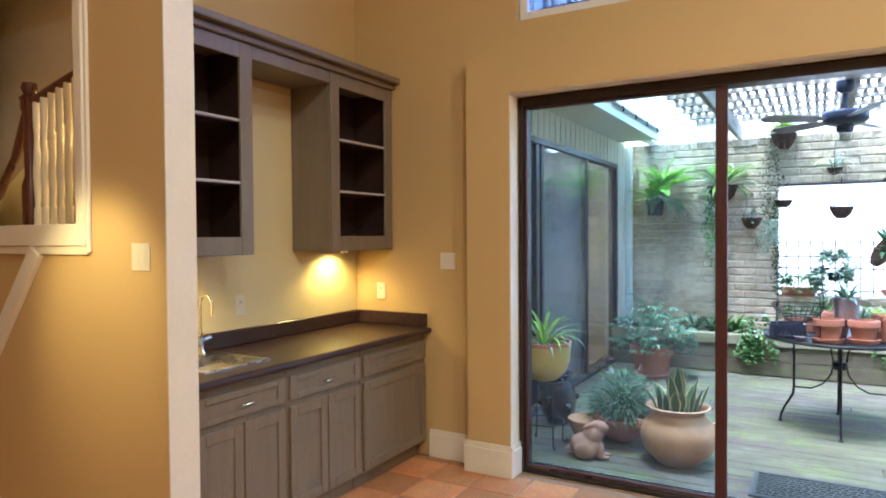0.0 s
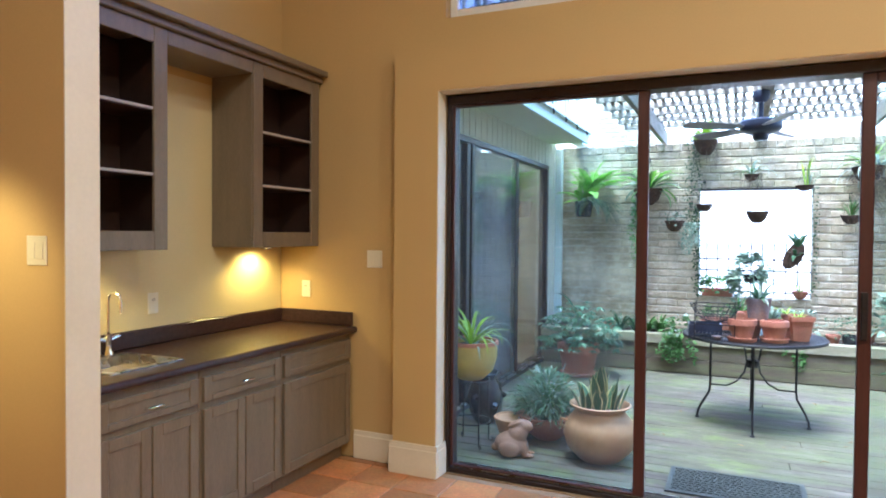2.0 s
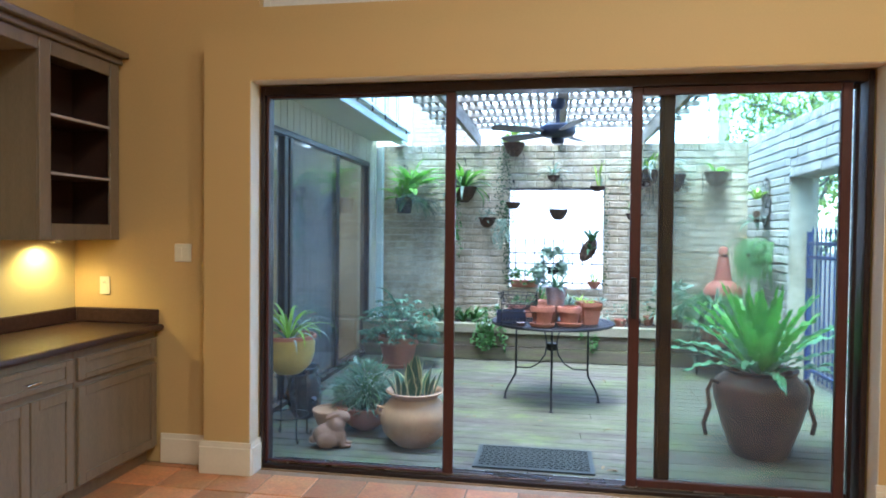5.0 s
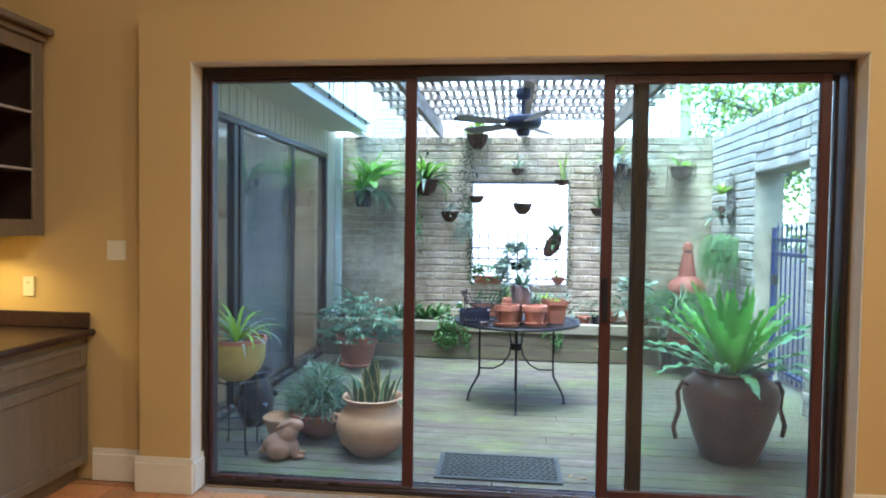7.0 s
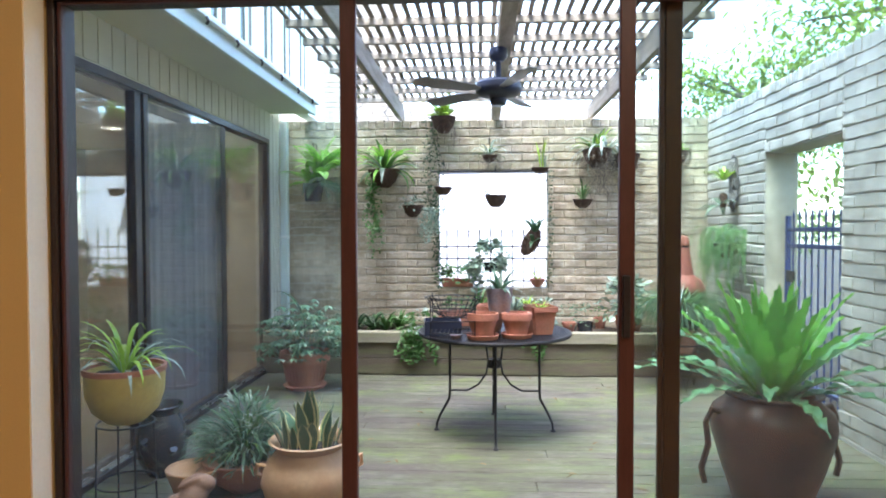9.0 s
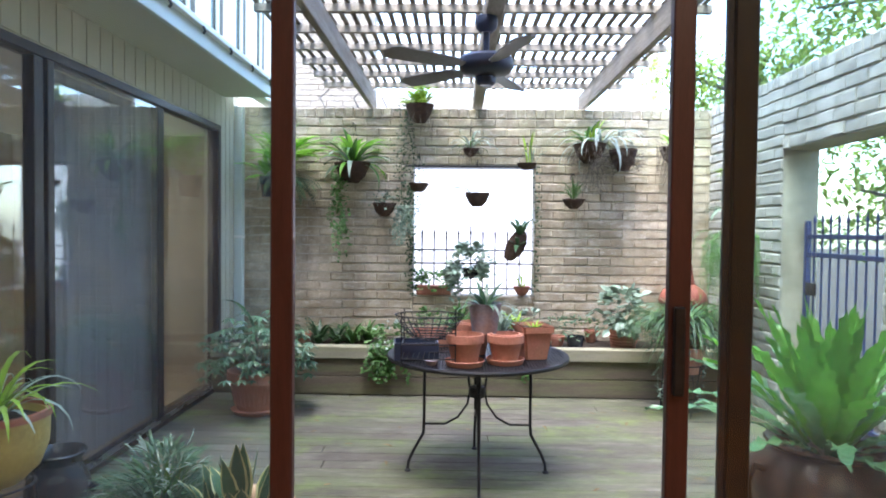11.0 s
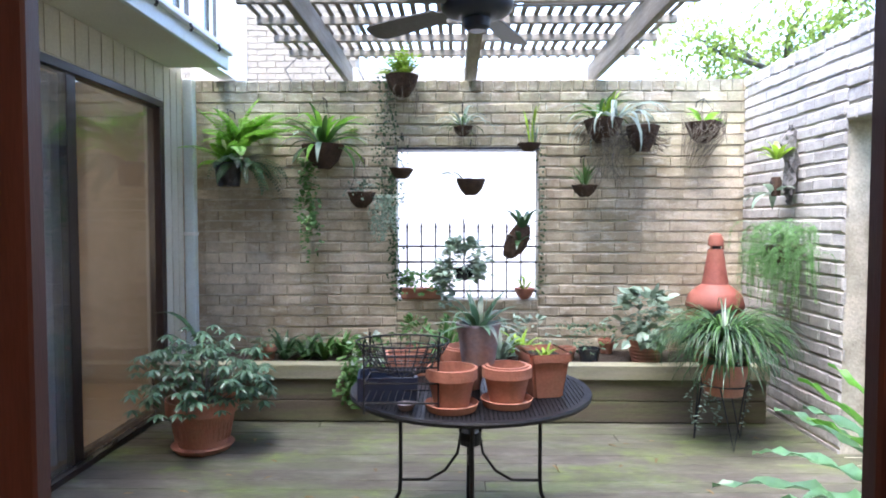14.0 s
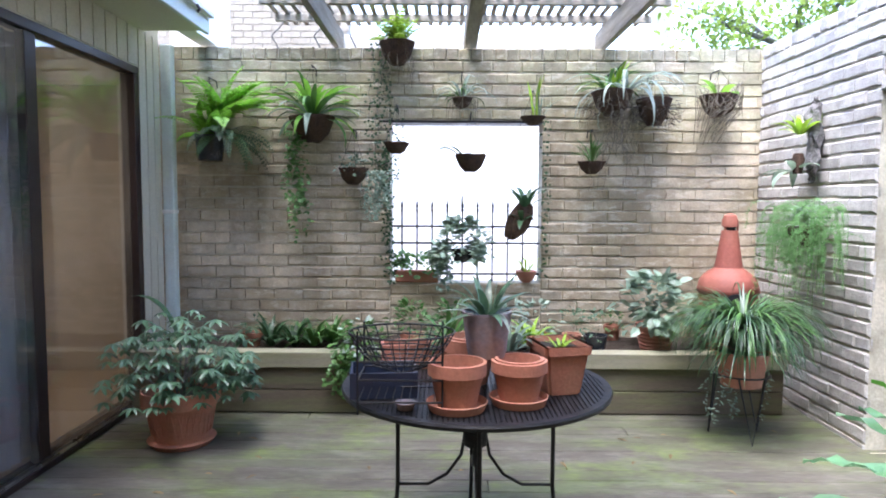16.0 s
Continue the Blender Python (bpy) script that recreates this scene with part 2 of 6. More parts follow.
ROOTS = material("dry_roots", (0.15, 0.13, 0.10), 0.9, grain=0.2, bump=0.2)
STATUE = material("sandy_terracotta_figure", (0.30, 0.17, 0.12), 0.8, grain=0.12, scale=10, bump=0.25, stain=(0.26, 0.15, 0.10), stain_amount=0.6, stain_scale=5)
RUBBER = material("dark_rubber", (0.035, 0.045, 0.042), 0.6, grain=0.2, fine=120, bump=0.3)
PLATE = material("ivory_plastic", (0.72, 0.68, 0.55), 0.35, grain=0.02, bump=0)
CHERRY = material("dark_cherry_wood", (0.10, 0.03, 0.015), 0.3, grain=0.15, stretch=(6, 6, 0.6), bump=0.04)
BEIGE_FAR = material("far_beige_brick", (0.27, 0.235, 0.185), 0.9, grain=0.15, scale=8, bump=0.2, object_space=False)
WHITE_FAR = material("backdrop_white", (0.85, 0.85, 0.83), 0.9, grain=0.03, bump=0.05)
# Opaque pane: the dark room behind the glass is put into its colour
UPPERPANE = material("shade_coloured_upper_pane", (0.05, 0.06, 0.06), 0.12, grain=0.05, bump=0)


def leafmat(name, color, rough=0.45, thin=0.25):
    return material(name, color, rough, grain=0.12, scale=8, fine=40, bump=0.08, island=0.30, random_by=0.30, thin=thin)


FERN = leafmat("bright_fern_green", (0.19, 0.43, 0.05), thin=0.45)
ASPAR = leafmat("asparagus_fern_green", (0.11, 0.25, 0.075), thin=0.45)
PALE = leafmat("pale_striped_leaf", (0.34, 0.42, 0.36), 0.35, 0.35)
LEAN = leafmat("blue_cycad_green", (0.13, 0.28, 0.13), 0.3, 0.3)
LIME = leafmat("lime_green_leaf", (0.26, 0.42, 0.04))
MID = leafmat("mid_green_leaf", (0.07, 0.17, 0.04))
DARK = leafmat("dark_green_leaf", (0.035, 0.085, 0.035), 0.35)
BLUEG = leafmat("blue_green_leaf", (0.075, 0.15, 0.085), 0.35)
SILVER = leafmat("silvery_green_leaf", (0.20, 0.28, 0.21), 0.4)
CYCAD = leafmat("cycad_green", (0.11, 0.31, 0.04), 0.35, 0.4)
SNAKE = leafmat("snake_plant_green", (0.045, 0.10, 0.05), 0.4, 0.05)
SNAKE_EDGE = leafmat("snake_plant_cream_edge", (0.45, 0.42, 0.20), 0.45, 0.05)
DRY = leafmat("dry_leaf", (0.16, 0.11, 0.05), 0.8)
TREE = leafmat("tree_leaf", (0.19, 0.28, 0.06), 0.5, 0.45)


def weather(m, color, amount, scale, stretch=(1, 1, 1), low=0.45, high=0.65, top=None):
    """A further layer of growth or grime in patches over a material; top: it thins out below that height, over half a metre."""
    t = m.node_tree
    n, l = t.nodes, t.links
    last = next(q for q in n if q.bl_idname == "ShaderNodeVectorMath")
    geo, mp, ns = n.new("ShaderNodeNewGeometry"), n.new("ShaderNodeMapping"), n.new("ShaderNodeTexNoise")
    mp.inputs["Scale"].default_value = stretch
    l.new(geo.outputs["Position"], mp.inputs[0])
    l.new(mp.outputs[0], ns.inputs["Vector"])
    ns.inputs["Scale"].default_value, ns.inputs["Detail"].default_value, ns.inputs["Roughness"].default_value = scale, 7, 0.7
    rg = n.new("ShaderNodeMapRange")
    rg.inputs["From Min"].default_value, rg.inputs["From Max"].default_value, rg.inputs["To Max"].default_value = low, high, amount
    l.new(ns.outputs[0], rg.inputs[0])
    value = rg.outputs[0]
    if top is not None:
        xyz, tz, mul = n.new("ShaderNodeSeparateXYZ"), n.new("ShaderNodeMapRange"), n.new("ShaderNodeMath")
        l.new(geo.outputs["Position"], xyz.inputs[0])
        l.new(xyz.outputs[2], tz.inputs[0])
        tz.inputs["From Min"].default_value, tz.inputs["From Max"].default_value = top - 0.5, top
        mul.operation = "MULTIPLY"
        l.new(value, mul.inputs[0])
        l.new(tz.outputs[0], mul.inputs[1])
        value = mul.outputs[0]
    mx = n.new("ShaderNodeMix")
    mx.data_type = "RGBA"
    l.new(value, mx.inputs[0])
    l.new(last.inputs[0].links[0].from_socket, mx.inputs[6])
    mx.inputs[7].default_value = (*color, 1)
    l.new(mx.outputs[2], last.inputs[0])
    return m


for m in (BRICK, BRICK_STUFF):
    weather(m, (0.35, 0.36, 0.22), 0.65, 3.0, (1, 1, 1.6), 0.36, 0.56, top=2.30)
    weather(m, (0.16, 0.15, 0.12), 0.95, 5.0, (1, 1, 1.2), 0.34, 0.56, top=2.80)
    weather(m, (0.20, 0.15, 0.10), 0.6, 2.2, (2.2, 2.2, 0.7), 0.50, 0.72)
    weather(m, (0.64, 0.59, 0.49), 0.5, 9.0, (1, 1, 2.5), 0.52, 0.66)
for m in (PALE_BRICK, PALE_STUFF):
    weather(m, (0.22, 0.20, 0.17), 0.5, 8.0, (1, 1, 2.5), 0.52, 0.68)

# ---- mesh helpers ----
def part(name, bm, mat, parent=None, label="", smooth=False, kind=""):
    me = bpy.data.meshes.new(name)
    bm.to_mesh(me)
    bm.free()
    mats = mat if isinstance(mat, (list, tuple)) else [mat]
    for m in mats:
        me.materials.append(m)
    if smooth:
        me.polygons.foreach_set("use_smooth", [True] * len(me.polygons))
        me.set_sharp_from_angle(angle=radians(38))
    ob = new(name, me)
    if parent is not None:
        ob.parent = parent
    return tagged(ob, label, kind=kind)


def thing(name, label, category, place=(0, 0, 0), rz=0, group="", kind=""):
    ob = new(name)
    ob.empty_display_size = 0.1
    ob.matrix_basis = pose(*place, 0, 0, rz)
    return tagged(ob, label, category, group, kind)


def box(bm, x0, x1, y0, y1, z0, z1, mi=0):
    v = [bm.verts.new(c) for c in ((x0, y0, z0), (x1, y0, z0), (x1, y1, z0), (x0, y1, z0), (x0, y0, z1), (x1, y0, z1), (x1, y1, z1), (x0, y1, z1))]
    for q in ((3, 2, 1, 0), (4, 5, 6, 7), (0, 1, 5, 4), (1, 2, 6, 5), (2, 3, 7, 6), (3, 0, 4, 7)):
        bm.faces.new([v[k] for k in q]).material_index = mi
    return v


def bevelled(x0, x1, y0, y1, z0, z1, b=0.004, seg=1):
    bm = bmesh.new()
    box(bm, x0, x1, y0, y1, z0, z1)
    bmesh.ops.bevel(bm, geom=bm.edges[:] + bm.verts[:], offset=b, segments=seg, affect="EDGES", profile=0.5)
    return bm


def block(name, x0, x1, y0, y1, z0, z1, mat, parent=None, label="", b=0.004, kind=""):
    return part(name, bevelled(x0, x1, y0, y1, z0, z1, b), mat, parent, label, kind=kind)


def plain(name, boxes, mat, parent=None, label="", kind=""):
    bm = bmesh.new()
    for q in boxes:
        box(bm, *q)
    return part(name, bm, mat, parent, label, kind=kind)


def lathe(profile, n=28, bm=None, at=(0, 0, 0), squash=(1, 1), close=False):
    bm = bm or bmesh.new()
    rings = []
    for r, z in profile:
        if r < 1e-5:
            rings.append([bm.verts.new((at[0], at[1], at[2] + z))])
        else:
            rings.append([bm.verts.new((at[0] + r * math.cos(2 * math.pi * k / n) * squash[0], at[1] + r * math.sin(2 * math.pi * k / n) * squash[1], at[2] + z)) for k in range(n)])
    for a, b in zip(rings, rings[1:]):
        for k in range(n):
            q = [a[k % len(a)], a[(k + 1) % n % len(a)], b[(k + 1) % n % len(b)], b[k % len(b)]]
            q = list(dict.fromkeys(q))
            if len(q) > 2:
                try:
                    bm.faces.new(q)
                except ValueError:
                    pass
    return bm


def tube(points, r, n=8, bm=None, taper=1.0):
    bm = bm or bmesh.new()
    pts = [Vector(p) for p in points]
    rings = []
    for k, p in enumerate(pts):
        d = (pts[min(k + 1, len(pts) - 1)] - pts[max(k - 1, 0)]).normalized()
        a = d.orthogonal().normalized() if k == 0 else (last - d * last.dot(d)).normalized()
        last = a
        c = d.cross(a)
        rr = r * (1 + (taper - 1) * k / max(len(pts) - 1, 1))
        rings.append([bm.verts.new(p + (a * math.cos(2 * math.pi * j / n) + c * math.sin(2 * math.pi * j / n)) * rr) for j in range(n)])
    for a, b in zip(rings, rings[1:]):
        for j in range(n):
            bm.faces.new((a[j], a[(j + 1) % n], b[(j + 1) % n], b[j]))
    bm.faces.new(rings[0][::-1])
    bm.faces.new(rings[-1])
    return bm


def ring_points(r, z, n=28, cx=0, cy=0):
    return [(cx + r * math.cos(2 * math.pi * k / n), cy + r * math.sin(2 * math.pi * k / n), z) for k in range(n + 1)]


def strap(bm, base, az, length, width, rise=70, droop=90, n=7, fold=0.25, tip=0.05, mi=0, edge=0.0, belly=0.4):
    """A long leaf that rises at an angle and arches over. edge: a second material along both margins."""
    p = Vector(base)
    h = Vector((math.cos(az), math.sin(az), 0))
    side = Vector((-math.sin(az), math.cos(az), 0))
    ang = radians(rise)
    rows = []
    for k in range(n + 1):
        u = k / n
        w = width * 0.5 * (min(1, 0.5 + u / belly * 0.5) if u < belly else max(tip, 1 - ((u - belly) / (1 - belly)) ** 1.7))
        up = h * (-math.sin(ang)) + Vector((0, 0, math.cos(ang)))
        cols = (-1, 0, 1) if not edge else (-1, -1 + edge, 0, 1 - edge, 1)
        rows.append([bm.verts.new(p + side * w * c + up * (abs(c) * w * fold)) for c in cols])
        p = p + (h * math.cos(ang) + Vector((0, 0, math.sin(ang)))) * (length / n)
        ang -= radians(droop) / n * (0.5 + u)
    for a, b in zip(rows, rows[1:]):
        m = len(a) - 1
        for j in range(m):
            f = bm.faces.new((a[j], a[j + 1], b[j + 1], b[j]))
            f.material_index = (1 if j in (0, m - 1) else 0) if edge else mi
            f.smooth = True


def leaf(bm, p, d, up, length, width, mi=0):
    """One small pointed leaf."""
    p, d = Vector(p), Vector(d).normalized()
    s = d.cross(Vector(up))
    s = s.normalized() if s.length > 1e-4 else d.orthogonal().normalized()
    u = s.cross(d)
    a = bm.verts.new(p)
    l1, r1 = bm.verts.new(p + d * length * 0.35 + s * width * 0.5 + u * width * 0.12), bm.verts.new(p + d * length * 0.35 - s * width * 0.5 + u * width * 0.12)
    m = bm.verts.new(p + d * length * 0.4)
    l2, r2 = bm.verts.new(p + d * length * 0.72 + s * width * 0.36), bm.verts.new(p + d * length * 0.72 - s * width * 0.36)
    t = bm.verts.new(p + d * length - u * length * 0.12)
    for q in ((a, m, l1), (a, r1, m), (m, t, l2, l1), (m, r1, r2, t)):
        bm.faces.new(q).material_index = mi


def spray(bm, r, n, radius, height, length, width, flat=0.5, low=0.0, lump=0.35):
    """Leaves all through an uneven mound, pointing outwards."""
    lumps = [(r.uniform(0, 6.28), r.uniform(0.5, 1.0), r.uniform(0.1, 1)) for _ in range(9)]
    for _ in range(n):
        if r.random() < lump * 2:
            a0, rr0, h0 = r.choice(lumps)
            a, rr, hh = a0 + r.gauss(0, 0.30), rr0 * r.uniform(0.5, 1.0), h0 + r.gauss(0, 0.12)
        else:
            a, rr, hh = r.uniform(0, 6.28), math.sqrt(r.random()), r.random()
        hh = min(max(hh, 0), 1)
        rad = radius * rr * math.sqrt(max(0.08, 1 - (hh * 0.9) ** 2))
        p = (rad * math.cos(a), rad * math.sin(a), low + height * hh)
        d = (math.cos(a) + r.gauss(0, 0.5), math.sin(a) + r.gauss(0, 0.5), (hh - 0.45) * flat * 2 + r.gauss(0, 0.3))
        s = r.uniform(0.65, 1.2)
        leaf(bm, p, d, (r.gauss(0, 0.4), r.gauss(0, 0.4), 1), length * s, width * s)
    return bm


def palmate(bm, r, p, az, size, n=7, tilt=0.0):
    """A ring of drooping leaflets round one point, as on an umbrella plant."""
    for k in range(n):
        a = az + 2 * math.pi * k / n
        leaf(bm, p, (math.cos(a), math.sin(a), -0.45 + tilt * math.cos(a)), (0, 0, 1), size * r.uniform(0.8, 1.1), size * 0.36)


def frond(bm, base, az, length, rise, droop, leaflet, n=16, width=0.012, down=0.25, mi=0):
    """A rib with leaflets along both sides."""
    p, h, s, ang = Vector(base), Vector((math.cos(az), math.sin(az), 0)), Vector((-math.sin(az), math.cos(az), 0)), radians(rise)
    for k in range(n):
        u = (k + 1) / n
        d = h * math.cos(ang) + Vector((0, 0, math.sin(ang)))
        q = p + d * (length / n)
        w = 0.003
        bm.faces.new([bm.verts.new(c) for c in (p - s * w, p + s * w, q + s * w, q - s * w)]).material_index = mi
        ll = leaflet * math.sin(math.pi * min(0.97, 0.12 + 0.84 * u)) ** 0.7
        for sg in (-1, 1):
            leaf(bm, p + s * sg * 0.003, s * sg + d * 0.55 + Vector((0, 0, -down)), d.cross(s) * 1, ll, width, mi)
        p = q
        ang -= radians(droop) / n * (0.5 + u)


# ---- the room ----
def wall(name, boxes, mat, label):
    ob = plain(name, boxes, mat)
    return tagged(ob, label, "wall", kind="structure")


HI = 4.6
wall("wall_west", [(-2.70, -2.65, 2.021, 4.02, 0, HI)], PLASTER, "ochre painted plaster wall behind the wet bar")
wall("wall_wing", [(-5.4, -2.50, 1.88, 2.02, 0, 1.50), (-2.50, -1.98, 1.88, 2.02, 0, HI), (-5.4, -2.50, 1.88, 2.02, 3.0, HI), (-5.4, -3.75, 1.88, 2.02, 1.50, 3.0)], PLASTER, "ochre wing wall beside the stairs, lit by a warm lamp")
wall("wall_door", [(-2.80, -1.36, 4.02, 4.20, 0, HI), (2.18, 4.2, 4.02, 4.20, 0, HI), (-1.36, 2.18, 4.02, 4.20, 2.42, 2.90),
                   (-1.36, 2.18, 4.02, 4.20, 4.1, HI), (-1.66, -1.36, 3.90, 4.02, 0, 2.70), (2.18, 2.48, 3.90, 4.02, 0, 2.70), (-1.36, 2.18, 3.90, 4.02, 2.42, 2.70)], PLASTER,
     "ochre plaster wall with a thick surround round the patio doors")
wall("wall_east", [(4.2, 4.35, -3.5, 4.2, 0, HI)], PLASTER, "plain ochre plaster wall closing the room")
wall("wall_south", [(-5.4, 4.2, -3.65, -3.5, 0, HI)], PLASTER, "plain ochre plaster wall behind the walk")
wall("wall_hall", [(-5.55, -5.4, -3.5, 3.6, 0, HI), (-5.4, -2.70, 3.45, 3.6, 0, HI)], PLASTER, "ochre plaster wall beyond the staircase")
tagged(plain("ceiling", [(-5.4, 4.2, -3.5, 4.2, HI, HI + 0.12)], CEIL), "cream painted room ceiling", "ceiling", kind="structure")
for nm, q, w in (("reveal_left", (-1.36, -1.355, 3.905, 4.02, 0.0, 2.415), 0), ("reveal_right", (2.175, 2.18, 3.905, 4.02, 0.0, 2.415), 0), ("reveal_head", (-1.355, 2.175, 3.905, 4.02, 2.415, 2.42), 0)):
    tagged(plain("trim", [q], REVEAL), "cream painted reveal of the patio door opening", "trim", kind="structure")
# Cream sheet on the ochre wall's end: the light on this face as colour
tagged(plain("wall_end_trim", [(-1.98, -1.974, 1.876, 2.024, 0.0, HI)], REVEAL), "wing wall end, its lit look put into a cream colour", "trim", kind="structure")
tagged(plain("wall_splash", [(-2.65, -2.644, 2.03, 4.014, 0.99, 2.44)], SPLASH), "cream painted wall between the bar cabinets", "wall", kind="structure")


def baseboard(name, x0, x1, y0, y1, h=0.19):
    bm = bevelled(x0, x1, y0, y1, 0, h * 0.84, 0.003)
    cx0, cy0, cx1, cy1 = x0, y0, x1, y1
    ins = 0.007
    box(bm, x0 + (ins if x1 - x0 < y1 - y0 else 0), x1 - (ins if x1 - x0 < y1 - y0 else 0), y0 + (ins if y1 - y0 <= x1 - x0 else 0), y1, h * 0.84 + 0.0005, h)
    return tagged(part(name, bm, WHITE), "cream painted moulded baseboard at the foot of the wall", "baseboard", kind="structure")


baseboard("baseboard", -2.02, -1.69, 4.000, 4.019, 0.19)
baseboard("baseboard", -1.68, -1.338, 3.875, 3.899, 0.20)
baseboard("baseboard", -1.358, -1.336, 3.902, 4.03, 0.20)
baseboard("baseboard", 2.158, 2.50, 3.875, 3.899, 0.20)
baseboard("baseboard", 2.51, 4.19, 4.000, 4.019, 0.19)
baseboard("baseboard", -5.3, -1.985, 1.858, 1.878, 0.15)

# high window over the doors
hw = tagged(new("window_1"), "high fixed window above the patio doors in a white frame", "window", kind="structure")
for q in ((-1.35, -1.30, 4.06, 4.14, 2.91, 4.09), (0.38, 0.43, 4.06, 4.14, 2.96, 4.04), (2.12, 2.17, 4.06, 4.14, 2.91, 4.09), (-1.30, 2.12, 4.06, 4.14, 2.91, 2.96), (-1.30, 2.12, 4.06, 4.14, 4.04, 4.09)):
    block("window_frame", *q, WHITE_OUT, hw)
for a, b in ((-1.30, 0.38), (0.43, 2.12)):
    ob = plain("pane", [(a, b, 4.095, 4.10, 2.96, 4.04)], SCREEN_REFLECT, hw)
    ob.visible_shadow = False
block("screen_frame", -1.25, 0.34, 4.145, 4.165, 2.97, 3.0, BRONZE, hw)

# ---- patio doors ----
door = tagged(new("door_1"), "bronze framed three panel sliding patio door standing open", "sliding door", kind="structure")
for nm, q in (("jamb", (-1.352, -1.322, 4.03, 4.17, 0.0, 2.41)), ("jamb", (2.140, 2.17, 4.03, 4.17, 0.0, 2.41)), ("head", (-1.322, 2.140, 4.03, 4.17, 2.352, 2.41)), ("sill", (-1.322, 2.140, 4.03, 4.17, 0.002, 0.030))):
    block(nm, *q, BRONZE, door)
for k, yy in enumerate((4.062, 4.102, 4.142)):
    plain("track", [(-1.30, 2.12, yy - 0.003, yy + 0.003, 0.031, 0.042)], STEEL, door)


def door_panel(name, x0, x1, y, mat, glass, left=0.07, right=0.07, rail=0.03):
    p = new(name)
    p.parent = door
    t = 0.017
    block("stile", x0, x0 + left, y - t, y + t, 0.043, 2.35, mat, p)
    block("stile", x1 - right, x1, y - t, y + t, 0.043, 2.35, mat, p)
    block("rail", x0 + left + 0.001, x1 - right - 0.001, y - t, y + t, 0.043, 0.043 + rail, mat, p)
    block("rail", x0 + left + 0.001, x1 - right - 0.001, y - t, y + t, 2.35 - rail, 2.35, mat, p)
    g = plain("pane", [(x0 + left, x1 - right, y - 0.003, y + 0.003, 0.043 + rail, 2.35 - rail)], glass, p)
    g.visible_shadow = False
    return p


door_panel("fixed_panel", -1.320, -0.115, 4.062, REDWOOD, GLASS, 0.018, 0.062, 0.012)
sl = door_panel("sliding_panel", 0.905, 2.07, 4.062, REDWOOD, HAZE, 0.06, 0.055, 0.045)
door_panel("fixed_panel", 1.085, 2.123, 4.102, BRONZE, HAZE, 0.066, 0.02, 0.03)
block("door_handle", 0.915, 0.945, 4.022, 4.044, 1.02, 1.26, IRON, sl, "black pull handle")
plain("weather_strip", [(1.066, 1.0845, 4.095, 4.11, 0.05, 2.34)], BRONZE, door)

# ---- wet bar ----
def shaker(parent, name, x, y0, y1, z0, z1, pull=None):
    d = new(name)
    d.parent = parent
    w = 0.055
    m = min(w, (z1 - z0) * 0.25)
    block("stile", x, x + 0.019, y0, y0 + w, z0, z1, CAB, d, b=0.003)
    block("stile", x, x + 0.019, y1 - w, y1, z0, z1, CAB, d, b=0.003)
    block("rail", x, x + 0.019, y0 + w, y1 - w, z0, z0 + m, CAB, d, b=0.003)
    block("rail", x, x + 0.019, y0 + w, y1 - w, z1 - m, z1, CAB, d, b=0.003)
    block("panel", x, x + 0.010, y0 + w - 0.001, y1 - w + 0.001, z0 + min(w, (z1 - z0) * 0.25) - 0.001, z1 - min(w, (z1 - z0) * 0.25) + 0.001, CAB, d, b=0.002)
    if pull:
        yc, zc = pull
        part("pull", tube([(x + 0.018, yc - 0.045, zc), (x + 0.042, yc - 0.040, zc), (x + 0.045, yc, zc + 0.002), (x + 0.042, yc + 0.040, zc), (x + 0.018, yc + 0.045, zc)], 0.005), CHROME, d, "small chrome pull", smooth=True)
    return d


def base_cabinet(y0, y1, doors, pull=True, dz=0.0):
    c = thing("base_cabinet", "taupe base cabinet with %s and a drawer" % ("two panelled doors" if doors == 2 else "one wide door"), "cabinet", group="base cabinets")
    block("body", -2.64, -2.052, y0 + 0.002, y1 - 0.002, 0.10, 0.855, CAB, c)
    block("plinth", -2.62, -2.11, y0 + 0.004, y1 - 0.004, 0.001, 0.099, CAB, c)
    x = -2.051
    shaker(c, "drawer", x, y0 + 0.018, y1 - 0.018, 0.690, 0.815, (0.5 * (y0 + y1), 0.748) if pull else None)
    if doors == 2:
        ym = 0.5 * (y0 + y1)
        shaker(c, "door", x, y0 + 0.018, ym - 0.004, 0.12, 0.655)
        shaker(c, "door", x, ym + 0.004, y1 - 0.018, 0.12, 0.655)
    else:
        shaker(c, "door", x, y0 + 0.018, y1 - 0.018, 0.12, 0.655)
    return c


base_cabinet(2.035, 2.63, 2)
base_cabinet(2.63, 3.26, 2)
base_cabinet(3.26, 4.00, 1, pull=False)
SX0, SX1, SY0, SY1 = -2.50, -2.16, 2.22, 2.60
wt = thing("worktop", "dark brown laminate worktop with a coved upstand on the bar", "worktop")
bm = bmesh.new()
for q in ((-2.645, SX0, 2.03, 4.012), (SX1, -2.02, 2.03, 4.012), (SX0, SX1, 2.03, SY0), (SX0, SX1, SY1, 4.012)):
    box(bm, *q, 0.858, 0.898)
part("slab", bm, COUNTER, wt)
part("nosing", tube([(-2.02, 2.03, 0.878), (-2.02, 4.012, 0.878)], 0.020, 12), COUNTER, wt, smooth=True)
block("upstand", -2.643, -2.622, 2.03, 4.010, 0.900, 0.995, COUNTER, wt, b=0.006)
block("upstand", -2.621, -2.03, 3.990, 4.010, 0.900, 0.995, COUNTER, wt, b=0.006)
sk = thing("sink", "small stainless steel bar sink set into the worktop", "sink")
bm = bmesh.new()
